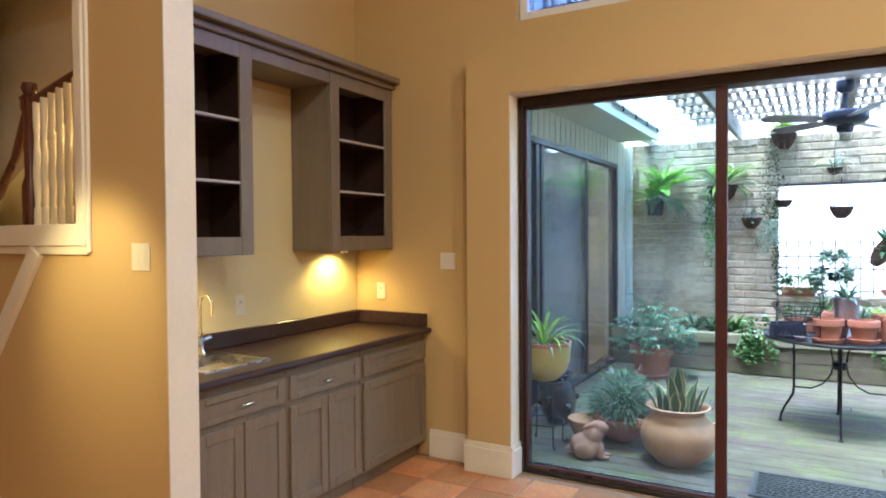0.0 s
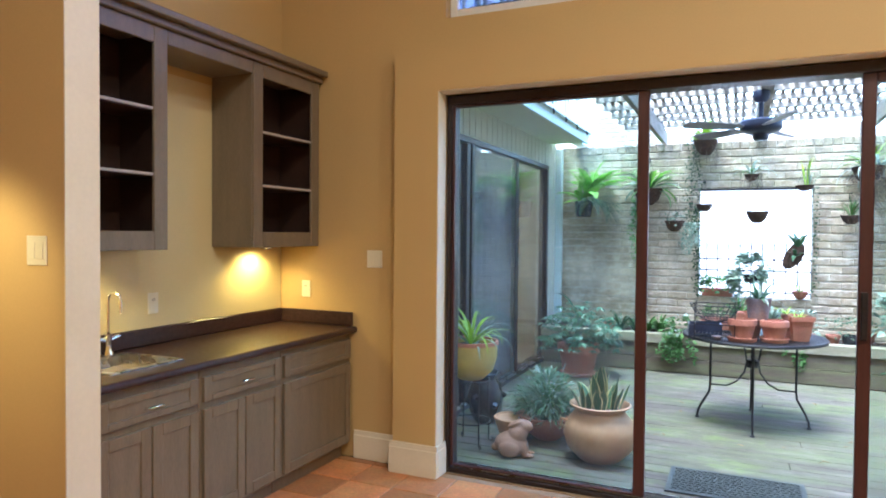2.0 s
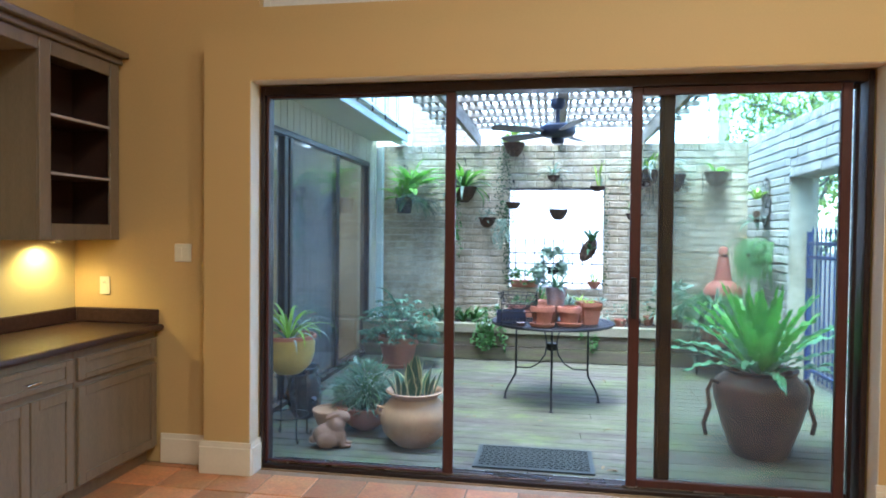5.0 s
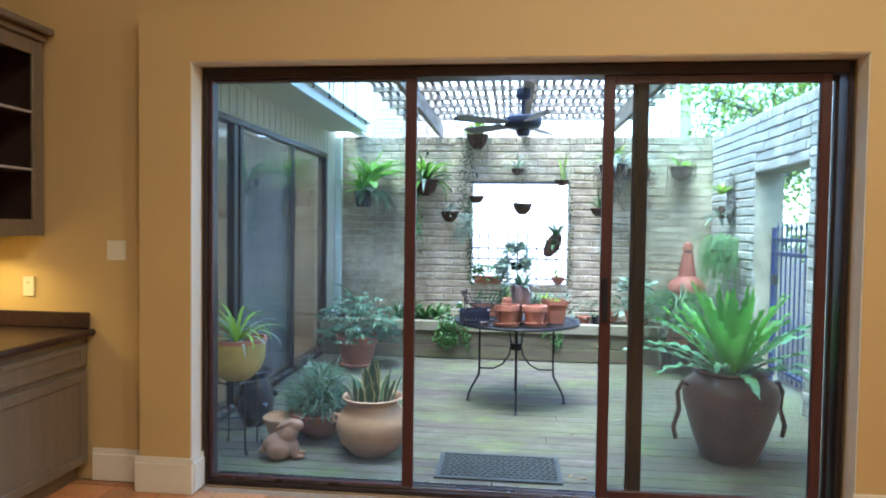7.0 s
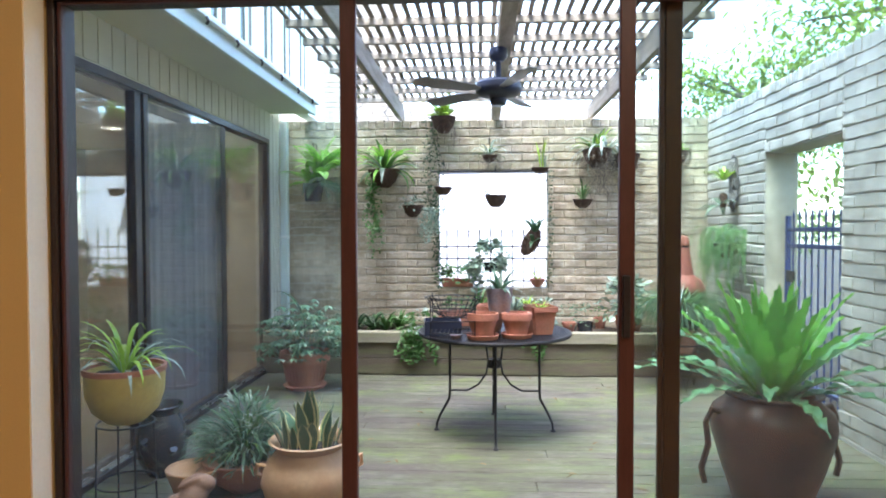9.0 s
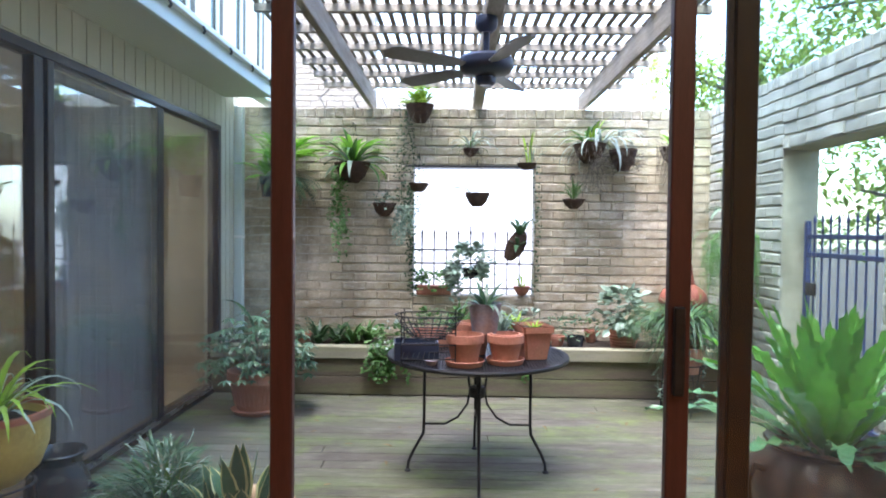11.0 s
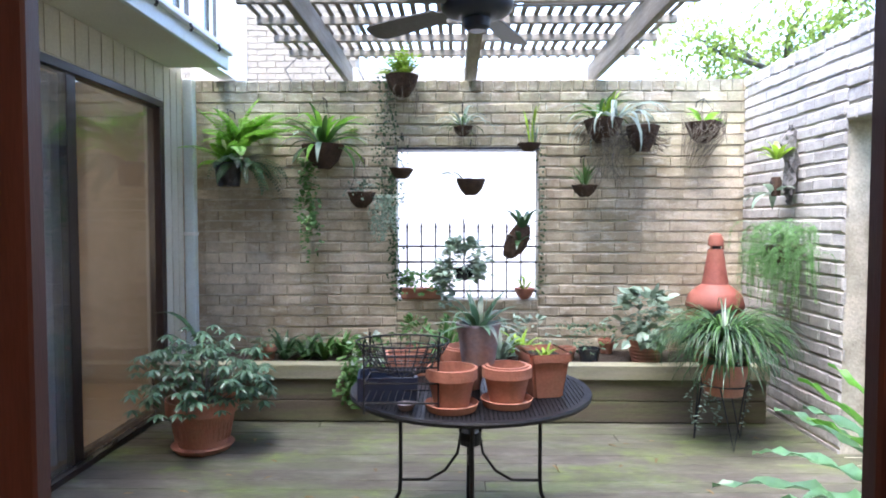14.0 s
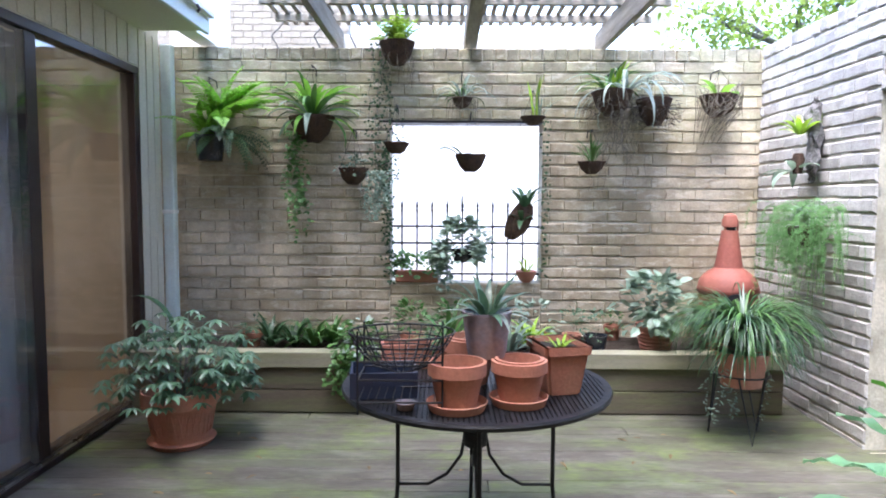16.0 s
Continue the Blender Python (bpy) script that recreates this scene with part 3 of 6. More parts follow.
for q in ((SX0 - 0.02, SX0 + 0.012, SY0 - 0.02, SY1 + 0.02), (SX1 - 0.012, SX1 + 0.02, SY0 - 0.02, SY1 + 0.02), (SX0 + 0.012, SX1 - 0.012, SY0 - 0.02, SY0 + 0.012), (SX0 + 0.012, SX1 - 0.012, SY1 - 0.012, SY1 + 0.02)):
    box(bm, *q, 0.899, 0.905)
part("rim", bm, STEEL, sk)
bm = bmesh.new()
for q in ((SX0 + 0.006, SX0 + 0.012, SY0 + 0.006, SY1 - 0.006, 0.75, 0.899), (SX1 - 0.012, SX1 - 0.006, SY0 + 0.006, SY1 - 0.006, 0.75, 0.899), (SX0 + 0.012, SX1 - 0.012, SY0 + 0.006, SY0 + 0.012, 0.75, 0.899), (SX0 + 0.012, SX1 - 0.012, SY1 - 0.012, SY1 - 0.006, 0.75, 0.899), (SX0 + 0.006, SX1 - 0.006, SY0 + 0.006, SY1 - 0.006, 0.744, 0.75)):
    box(bm, *q)
part("bowl", bm, STEEL, sk)
fc = thing("faucet", "chrome gooseneck bar faucet standing behind the sink", "faucet", (-2.565, 2.53, 0.899))
part("base", lathe([(0.028, 0), (0.028, 0.012), (0.018, 0.03), (0.016, 0.07), (0.022, 0.08), (0.022, 0.11), (0.010, 0.12), (0, 0.12)], 20), CHROME, fc, smooth=True)
part("spout", tube([(0, 0, 0.11), (0, 0, 0.28)] + [(0.045 - 0.045 * math.cos(a), 0, 0.28 + 0.045 * math.sin(a)) for a in [k * math.pi / 8 for k in range(1, 9)]] + [(0.09, 0, 0.22)], 0.008, 10), CHROME, fc, smooth=True)
for sg in (-1, 1):
    part("tap_handle", tube([(0, sg * 0.02, 0.08), (0, sg * 0.065, 0.09)], 0.012, 10), CHROME, fc, smooth=True)


def wall_cabinet(y0, y1):
    c = thing("wall_cabinet", "taupe painted wall cabinet with three dark glazed compartments", "cabinet", group="wall cabinets")
    z0, z1 = 1.44, 2.56
    x0, x1 = -2.640, -2.33
    for nm, q in (("side", (x0, x1, y0, y0 + 0.02, z0, z1)), ("side", (x0, x1, y1 - 0.02, y1, z0, z1)), ("bottom", (x0, x1, y0 + 0.021, y1 - 0.021, z0, z0 + 0.02)), ("top", (x0, x1, y0 + 0.021, y1 - 0.021, z1 - 0.02, z1))):
        block(nm, *q, CAB, c, b=0.002)
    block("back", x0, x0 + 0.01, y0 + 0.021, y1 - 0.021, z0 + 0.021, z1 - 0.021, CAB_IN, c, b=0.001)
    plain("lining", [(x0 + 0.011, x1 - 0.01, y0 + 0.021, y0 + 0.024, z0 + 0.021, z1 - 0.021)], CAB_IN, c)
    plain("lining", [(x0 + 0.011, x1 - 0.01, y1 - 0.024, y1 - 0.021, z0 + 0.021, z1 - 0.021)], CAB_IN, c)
    d = new("door")
    d.parent = c
    gz0, gz1 = 1.535, 2.475
    for q in ((x1 + 0.001, x1 + 0.02, y0, y0 + 0.085, z0, z1), (x1 + 0.001, x1 + 0.02, y1 - 0.085, y1, z0, z1), (x1 + 0.001, x1 + 0.02, y0 + 0.086, y1 - 0.086, z0, gz0), (x1 + 0.001, x1 + 0.02, y0 + 0.086, y1 - 0.086, gz1, z1)):
        block("frame", *q, CAB, d, b=0.003)
    for z in (1.82, 2.148):
        block("glazing_bar", x1 + 0.003, x1 + 0.014, y0 + 0.085, y1 - 0.085, z - 0.007, z + 0.007, SHELF_EDGE, d, "pale grey bar", b=0.001)
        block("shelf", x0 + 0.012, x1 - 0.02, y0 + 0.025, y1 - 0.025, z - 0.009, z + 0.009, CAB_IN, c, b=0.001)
    return c


wall_cabinet(3.33, 4.00)
wall_cabinet(2.035, 2.68)
br = thing("bridge_panel", "taupe painted bridging shelf and crown moulding over the wall cabinets", "cabinet trim")
block("valance", -2.640, -2.312, 2.683, 3.327, 2.485, 2.56, CAB, br)
bm = bevelled(-2.642, -2.285, 2.03, 4.008, 2.562, 2.60, 0.006)
part("crown_lower", bm, CAB, br)
part("crown_upper", bevelled(-2.642, -2.24, 2.03, 4.008, 2.601, 2.64, 0.008, 2), CAB, br)
for yc in (3.68, 2.30):
    pk = thing("puck_light", "small round warm lamp under the wall cabinet", "lamp", (-2.50, yc, 1.420))
    part("ring", lathe([(0, 0.019), (0.035, 0.019), (0.035, 0.004), (0.028, 0.0), (0.026, 0.004), (0, 0.004)], 20), CHROME, pk, smooth=True)
    part("lens", lathe([(0, 0.002), (0.024, 0.002), (0.024, 0.0035), (0, 0.0035)], 20), glow("lamp_glow", (1.0, 0.75, 0.35), 6.0), pk)


def switch_plate(place, rz, gangs, label, kind):
    s = thing(kind, label, "switch" if kind == "light_switch" else "outlet", place, rz)
    w = 0.07 if gangs == 1 else 0.116
    block("plate", -w / 2, w / 2, 0, 0.006, -0.058, 0.058, PLATE, s, b=0.002)
    for k in range(gangs):
        cx = 0 if gangs == 1 else (-0.023 + 0.046 * k)
        if kind == "light_switch":
            block("rocker", cx - 0.016, cx + 0.016, -0.003, 0.0, -0.033, 0.033, PLATE, s, b=0.001)
        else:
            block("socket", cx - 0.016, cx + 0.016, -0.002, 0.0, 0.004, 0.034, PLATE, s, b=0.001)
            block("socket", cx - 0.016, cx + 0.016, -0.002, 0.0, -0.034, -0.004, PLATE, s, b=0.001)
            plain("slot", [(cx - 0.007, cx - 0.004, -0.0028, -0.002, 0.014, 0.026), (cx + 0.004, cx + 0.007, -0.0028, -0.002, 0.014, 0.026)], IRON, s)
    return s


switch_plate((-1.87, 4.0125, 1.36), 0, 2, "ivory double light switch on the ochre wall beside the doors", "light_switch")
switch_plate((-2.42, 4.005, 1.14), 0, 1, "ivory power outlet above the dark worktop", "power_outlet")
switch_plate((-2.14, 1.873, 1.455), 0, 2, "ivory double light switch on the wing wall", "light_switch")
switch_plate((-2.637, 2.88, 1.13), 90, 1, "ivory power outlet on the cream wall by the faucet", "power_outlet")

# rims for the added, unseen ceiling spots
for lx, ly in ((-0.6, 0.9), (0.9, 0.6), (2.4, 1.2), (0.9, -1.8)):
    f = thing("added_ceiling_spot", "unseen round recessed warm ceiling lamp, white rim, added as fill", "lamp", (lx, ly, 4.575), group="ceiling lamps")
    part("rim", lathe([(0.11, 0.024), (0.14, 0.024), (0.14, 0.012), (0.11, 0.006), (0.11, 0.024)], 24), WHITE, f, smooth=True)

# staircase glimpsed through the opening in the wing wall
tr = tagged(new("trim"), "cream moulded trim round the stair opening", "trim", kind="structure")
for q in ((-2.56, -2.50, 1.852, 1.878, 1.50, 3.0), (-3.75, -2.56, 1.852, 1.878, 1.50, 1.60), (-2.50, -2.48, 1.862, 1.879, 1.47, 3.0), (-3.75, -2.50, 1.862, 1.879, 1.46, 1.499)):
    block("moulding", *q, WHITE, tr)
st = thing("staircase", "staircase with cream balusters, dark cherry newel and handrail", "staircase", (0, 0, 0))
part("newel_post", lathe([(0.045, 0), (0.045, 0.25), (0.03, 0.30), (0.035, 0.5), (0.03, 0.62), (0.045, 0.66), (0.045, 0.70), (0.052, 0.72), (0.03, 0.74), (0.042, 0.77), (0.036, 0.80), (0, 0.81)], 16, at=(-3.37, 2.10, 1.57)), CHERRY, st, "dark cherry newel", smooth=True)
part("handrail", tube([(-3.35, 2.10, 2.27), (-2.93, 2.10, 2.37), (-2.70, 2.10, 2.42)], 0.024, 10), CHERRY, st, "dark cherry handrail", smooth=True)
part("handrail", tube([(-3.39, 2.10, 2.24), (-3.52, 2.10, 1.98), (-3.7, 2.10, 1.78), (-4.2, 2.10, 1.40)], 0.024, 10), CHERRY, st, "dark cherry handrail", smooth=True)
for k in range(8):
    xx = -3.31 + 0.072 * k
    part("baluster", lathe([(0.020, 0), (0.020, 0.12), (0.013, 0.14), (0.022, 0.3), (0.013, 0.5), (0.018, 0.60), (0.018, 0.70 + 0.018 * k)], 10, at=(xx, 2.10, 1.57)), WHITE, st, smooth=True)
bm = bmesh.new()
lo = [bm.verts.new((x, 2.35, z)) for x, z in ((-4.6, 1.60), (-2.71, 2.62), (-2.71, 3.4), (-4.6, 3.4))]
hi = [bm.verts.new((x, 3.44, z)) for x, z in ((-4.6, 1.60), (-2.71, 2.62), (-2.71, 3.4), (-4.6, 3.4))]
bm.faces.new(lo)
bm.faces.new(hi[::-1])
for k in range(4):
    bm.faces.new((lo[k], hi[k], hi[(k + 1) % 4], lo[(k + 1) % 4]))
tagged(part("soffit_stair", bm, CEIL), "plain sloping underside of the upper stair flight", "ceiling", kind="structure")
plain("landing", [(-3.75, -2.71, 2.03, 3.44, 1.40, 1.565)], WHITE, st)
block("post", -2.745, -2.705, 2.14, 2.18, 1.54, 3.2, CHERRY, st, "dark cherry post")
bm = bmesh.new()
for q in (((-2.93, 1.50), (-2.86, 1.45), (-4.02, 0.01), (-4.09, 0.06)),):
    a = [bm.verts.new((x, 1.850, z)) for x, z in q]
    b = [bm.verts.new((x, 1.878, z)) for x, z in q]
    bm.faces.new(a)
    bm.faces.new(b[::-1])
    for k in range(4):
        bm.faces.new((a[k], b[k], b[(k + 1) % 4], a[(k + 1) % 4]))
tagged(part("trim", bm, WHITE), "cream painted sloping stair stringer board", "trim", kind="structure")

# ---- patio shell ----
tagged(plain("ground", [(-60, 60, -60, 80, -0.45, -0.30)], SOIL), "dark earth ground", "ground", kind="structure")
tagged(plain("floor_slab", [(-5.4, 4.2, -3.5, 4.02, -0.2, -0.008), (-2.80, 4.2, 4.02, 4.20, -0.2, -0.008), (-1.36, 2.18, 4.021, 4.20, -0.008, 0.001)], GROUT), "sand coloured grout bed of the tile floor", "floor", kind="structure")

gate_y0, gate_y1, gate_z = 6.28, 7.54, 2.12
BR_L, BR_H = 0.240, 0.0945


def brick_wall(name, label, axis, plane, thick, spans, mat, stuff, near, cap=None):
    """spans: (a0, a1, z0, z1) solid areas along the axis. Faces towards the patio; the pieces are proud of the mortar core."""
    w = tagged(new(name), label, "wall", kind="structure")
    core = bmesh.new()
    for a0, a1, z0, z1 in spans:
        if axis == "x":
            box(core, a0, a1, plane + 0.004, plane + thick, z0, z1)
        else:
            box(core, plane + 0.004, plane + thick, a0, a1, z0, z1)
    for a0, a1, z0, z1 in cap or ():
        if axis == "x":
            box(core, a0, a1, plane + 0.006, plane + thick, z0 + 0.001, z1 - 0.010)
        else:
            box(core, plane + 0.006, plane + thick, a0, a1, z0 + 0.001, z1 - 0.010)
    part("mortar", core, MORTAR, w)
    cells = []
    r = random.Random(7)
    for a0, a1, z0, z1 in spans:
        n = max(1, int(round((z1 - z0) / BR_H)))
        hh = (z1 - z0) / n
        for i in range(n):
            zc = z0 + hh * i
            row = int(round(zc / BR_H))
            off = (0.5 if row % 2 else 0.0) * BR_L
            a = a0
            nxt = (math.floor((a0 - off) / BR_L + 1e-6) + 1) * BR_L + off
            while a < a1 - 0.012:
                b = min(nxt, a1)
                if b - a > 0.015:
                    cells.append((a + 0.002, b - 0.002, zc + 0.008, zc + hh - 0.006))
                a, nxt = b, nxt + BR_L
    if cap:
        for a0, a1, z0, z1 in cap:
            a = a0
            while a < a1 - 0.02:
                b = min(a + 0.098, a1)
                cells.append((a + 0.004, b - 0.004, z0 + 0.004, z1))
                a = b
    cells.sort(key=lambda c: near(c))
    meshes = {}
    joined = bmesh.new()
    for k, (a, b, c, d) in enumerate(cells):
        proud = r.uniform(0.005, 0.014)
        jz = r.uniform(-0.003, 0.003)
        if k < 300:
            key = (round(b - a, 2), round(d - c, 3), k % 7)
            if key not in meshes:
                bb = bmesh.new()
                ww, h2 = key[0] / 2, key[1] / 2
                j = [r.uniform(-0.004, 0.004) for _ in range(8)]
                if axis == "x":
                    vs = box(bb, -ww, ww, -0.009, 0.02, -h2, h2)
                    for q, vv in enumerate(vs):
                        vv.co.z += j[q]
                        vv.co.y += j[q - 3]
                else:
                    vs = box(bb, -0.009, 0.02, -ww, ww, -h2, h2)
                    for q, vv in enumerate(vs):
                        vv.co.z += j[q]
                        vv.co.x += j[q - 3]
                es = [e for e in bb.edges if all((v.co.y if axis == "x" else v.co.x) < 0 for v in e.verts)]
                bmesh.ops.bevel(bb, geom=es, offset=0.009, segments=1, affect="EDGES")
                me = bpy.data.meshes.new("brick")
                bb.to_mesh(me)
                bb.free()
                me.materials.append(mat)
                meshes[key] = me
            ob = new("brick", meshes[key])
            ob.parent = w
            ob.location = ((a + b) / 2, plane + 0.009 - proud, (c + d) / 2 + jz) if axis == "x" else (plane + 0.009 - proud, (a + b) / 2, (c + d) / 2 + jz)
        else:
            if axis == "x":
                box(joined, a, b, plane - proud, plane + 0.02, c + jz, d + jz)
            else:
                box(joined, plane - proud, plane + 0.02, a, b, c + jz, d + jz)
    if joined.verts:
        part("bricks", joined, stuff, w, kind="stuff")
    else:
        joined.free()
    return w

# ---- house side of the patio ----
DECKMAT = material("mossy_deck_board", (0.084, 0.074, 0.060), 0.8, grain=0.15, scale=4, fine=26, bump=0.3, random_by=0.07, stretch=(0.7, 4, 4), stain=(0.090, 0.113, 0.047), stain_amount=0.8, stain_scale=0.9, object_space=False)
weather(DECKMAT, (0.165, 0.155, 0.125), 0.6, 2.6, (1, 2.5, 1), 0.50, 0.66)
weather(DECKMAT, (0.118, 0.155, 0.042), 0.75, 1.7, (1, 1.6, 1), 0.53, 0.66)
weather(DECKMAT, (0.050, 0.043, 0.034), 0.85, 2.2, (0.8, 2.4, 1), 0.48, 0.66)
hs = tagged(new("wall_house"), "grey green boarded house wall over a glazed patio front", "wall", kind="structure")
plain("board", [(-2.05, LEFT, 4.20, 8.44, 2.42, 2.95), (-2.05, LEFT, 8.44, 8.81, -0.3, 2.95), (-2.05, LEFT, 4.20, 8.44, -0.3, -0.052)], SIDING, hs)
for k in range(28):
    plain("batten", [(LEFT, LEFT + 0.006, 4.25 + 0.15 * k, 4.39 + 0.15 * k - 0.012, 2.43, 2.698)], SIDING, hs)
for k in range(3):
    plain("batten", [(LEFT, LEFT + 0.006, 8.46 + 0.12 * k, 8.57 + 0.12 * k - 0.012, DECK, 2.698)], SIDING, hs)
sf = tagged(new("soffit"), "grey painted soffit and pale fascia under the upper storey", "soffit", kind="structure")
plain("soffit_board", [(LEFT + 0.007, -1.44, 4.205, 8.53, 2.70, 2.73)], SOFFIT, sf)
block("fascia", -1.438, -1.405, 4.205, 8.55, 2.68, 2.83, FASCIA, sf)
block("gutter_lip", -1.404, -1.36, 4.205, 8.54, 2.79, 2.83, WHITE_OUT, sf)
for k in range(8):
    yy = 4.55 + 0.52 * k
    part("bracket", tube([(-1.36, yy, 2.79), (-1.345, yy, 2.76), (-1.36, yy, 2.74)], 0.010, 6), IRON, sf, smooth=True)
up = tagged(new("wall_upper"), "white upper storey wall with tall narrow windows", "wall", kind="structure")
plain("board", [(-1.70, -1.56, 4.21, 9.4, 2.74, 2.95), (-1.70, -1.56, 4.21, 9.4, 4.1, 5.6), (-2.05, -1.70, 4.21, 9.4, 5.4, 5.6), (-2.05, -1.56, 9.4, 9.5, 2.74, 5.6)], WHITE_OUT, up)
for k in range(9):
    y0 = 4.25 + 0.575 * k
    block("post", -1.60, -1.54, y0 - 0.05, y0 + 0.12, 2.951, 4.099, WHITE_OUT, up)
    if k < 8:
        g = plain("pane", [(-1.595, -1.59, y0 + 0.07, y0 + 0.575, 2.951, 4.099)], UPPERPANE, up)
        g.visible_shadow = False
        block("sash", -1.586, -1.565, y0 + 0.125, y0 + 0.16, 2.97, 4.08, FASCIA, up)
        block("sash", -1.586, -1.565, y0 + 0.34, y0 + 0.375, 2.97, 4.08, FASCIA, up)
plain("board", [(-2.9, -2.8, 4.2, 9.4, 2.74, 5.6)], TAN, up)
gd = tagged(new("door_2"), "bronze framed sliding glass doors with a grey drape behind", "sliding door", kind="structure")
for nm, q in (("head", (-1.99, -1.885, 4.21, 8.435, 2.36, 2.415)), ("sill", (-1.99, -1.86, 4.21, 8.435, -0.05, -0.012)), ("jamb", (-1.99, -1.885, 4.21, 4.26, -0.011, 2.359)), ("jamb", (-1.99, -1.885, 8.36, 8.435, -0.011, 2.359))):
    block(nm, *q, BRONZE, gd)
for nm, q in (("stile", (-1.96, -1.895, 5.70, 5.78, -0.011, 2.359)), ("stile", (-1.93, -1.885, 5.80, 5.86, -0.011, 2.359)), ("stile", (-1.96, -1.905, 7.16, 7.26, -0.011, 2.359))):
    block(nm, *q, BRONZE, gd)
for a, b, x in ((4.26, 5.70, -1.935), (5.86, 7.16, -1.915), (7.26, 8.36, -1.94)):
    g = plain("pane", [(x, x + 0.006, a, b, -0.011, 2.359)], DARKGLASS, gd)
    g.visible_shadow = False
for xx in (-1.875, -1.905):
    plain("track", [(xx, xx + 0.006, 4.26, 8.36, -0.0115, 0.004)], STEEL, gd)
bm = bmesh.new()
cols = []
for k in range(121):
    yy = 5.80 + 1.62 * k / 120
    xx = -2.015 + 0.012 * math.sin(k * 0.9) + 0.004 * math.sin(k * 2.3)
    cols.append((bm.verts.new((xx, yy, 0.0)), bm.verts.new((xx, yy, 2.36))))
for a, b in zip(cols, cols[1:]):
    bm.faces.new((a[0], b[0], b[1], a[1]))
tagged(part("drape", bm, DRAPE, smooth=True), "plain grey blue drape hanging behind the glass door", "curtain")
tagged(plain("wall_inner_room", [(-4.5, -4.4, 4.2, 9.3, -0.3, 2.42), (-4.4, -2.05, 9.2, 9.3, -0.3, 2.42), (-4.4, -2.8, 4.21, 4.3, -0.3, 2.42)], TAN), "tan painted room wall seen through the glass", "wall", kind="structure")
tagged(plain("floor_inner_room", [(-4.4, -2.05, 4.3, 9.2, -0.3, -0.02)], CARPET), "tan carpet of the room behind the glass", "floor", kind="structure")
tagged(plain("ceiling_inner_room", [(-4.5, -2.05, 4.21, 9.3, 2.43, 2.73)], CEIL), "cream ceiling of the room behind the glass", "ceiling", kind="structure")
pp = thing("downpipe", "pale painted downpipe in the corner of the brick wall", "pipe", (-1.865, 8.885, DECK))
part("pipe", bevelled(-0.045, 0.045, -0.04, 0.04, 0, 2.73, 0.008), FASCIA, pp)
block("strap", -0.05, 0.05, -0.044, 0.044, 1.4, 1.43, WHITE_OUT, pp)

# planter
pl = thing("planter_box", "long weathered timber planter with a mossy cap along the brick wall", "planter", (0, 0, DECK))
PX0, PX1, PY = -1.88, 2.74, 8.17
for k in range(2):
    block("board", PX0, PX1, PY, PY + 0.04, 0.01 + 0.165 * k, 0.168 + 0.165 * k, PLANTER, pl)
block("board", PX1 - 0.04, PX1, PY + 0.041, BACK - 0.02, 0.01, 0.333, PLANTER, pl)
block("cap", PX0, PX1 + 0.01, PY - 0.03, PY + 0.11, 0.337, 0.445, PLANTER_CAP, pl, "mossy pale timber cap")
bm = bmesh.new()
gx, gy = 60, 8
gv = [[bm.verts.new((PX0 + (PX1 - PX0) * i / gx, PY + 0.11 + (BACK - PY - 0.13) * j / gy, 0.395 + rnd.uniform(-0.012, 0.012))) for j in range(gy + 1)] for i in range(gx + 1)]
for i in range(gx):
    for j in range(gy):
        bm.faces.new((gv[i][j], gv[i + 1][j], gv[i + 1][j + 1], gv[i][j + 1]))
part("soil", bm, SOIL, pl)
PZ = DECK + 0.40

# window fence, lintel
fn = thing("window_grille", "black iron spear topped grille in the wall window", "grille", (0, 0, 0))
for z in (1.10, 1.24):
    block("rail", -0.108, 1.138, 9.12, 9.14, z, z + 0.018, IRON, fn)
block("rail", -0.108, 1.138, 9.12, 9.14, 0.84, 0.858, IRON, fn)
for k in range(10):
    x = -0.02 + 0.127 * k
    if x < 1.12:
        part("picket", lathe([(0.0075, 0.785), (0.0075, 1.37), (0.013, 1.385), (0.007, 1.40), (0.013, 1.42), (0, 1.475)], 8, at=(x, 9.13, 0)), IRON, fn)
tagged(plain("lintel", [(-0.20, 1.22, BACK - 0.006, BACK + 0.22, 2.100, 2.119)], IRON), "dark steel lintel over the wall window", "lintel", kind="structure")
# Added white backdrop: gives the window opening its blown-out brightness
for nm in (0,):
    tagged(plain("wall_beyond", [(-8, 3.0, 13.0, 13.3, -0.3, 3.3)], WHITE_FAR), "plain white backdrop added for the overexposed view beyond the wall", "wall", kind="structure")

# gate
gt = thing("garden_gate", "dark blue iron picket gate in the side wall opening", "gate", (3.10, 0, 0))
for z in (0.12, 1.28, 1.42):
    block("rail", -0.012, 0.012, gate_y0 + 0.03, gate_y1 - 0.03, z, z + 0.035, NAVY, gt)
for yy in (gate_y0 + 0.03, gate_y1 - 0.07):
    block("post", -0.02, 0.02, yy, yy + 0.04, DECK, 1.56, NAVY, gt)
for k in range(10):
    yy = gate_y0 + 0.14 + 0.108 * k
    part("picket", lathe([(0.008, 0.06), (0.008, 1.54), (0.014, 1.55), (0, 1.62)], 8, at=(0, yy, 0)), NAVY, gt)
block("latch", -0.03, -0.013, gate_y1 - 0.22, gate_y1 - 0.08, 0.98, 1.08, IRON, gt, "black lock box")
rl = thing("wall_tap", "small white garden tap box low on the side wall", "tap", (2.905, 5.2, 0.30))
part("reel", tube([(-0.02, 0, 0), (-0.10, 0, 0)], 0.07, 18), WHITE_OUT, rl)

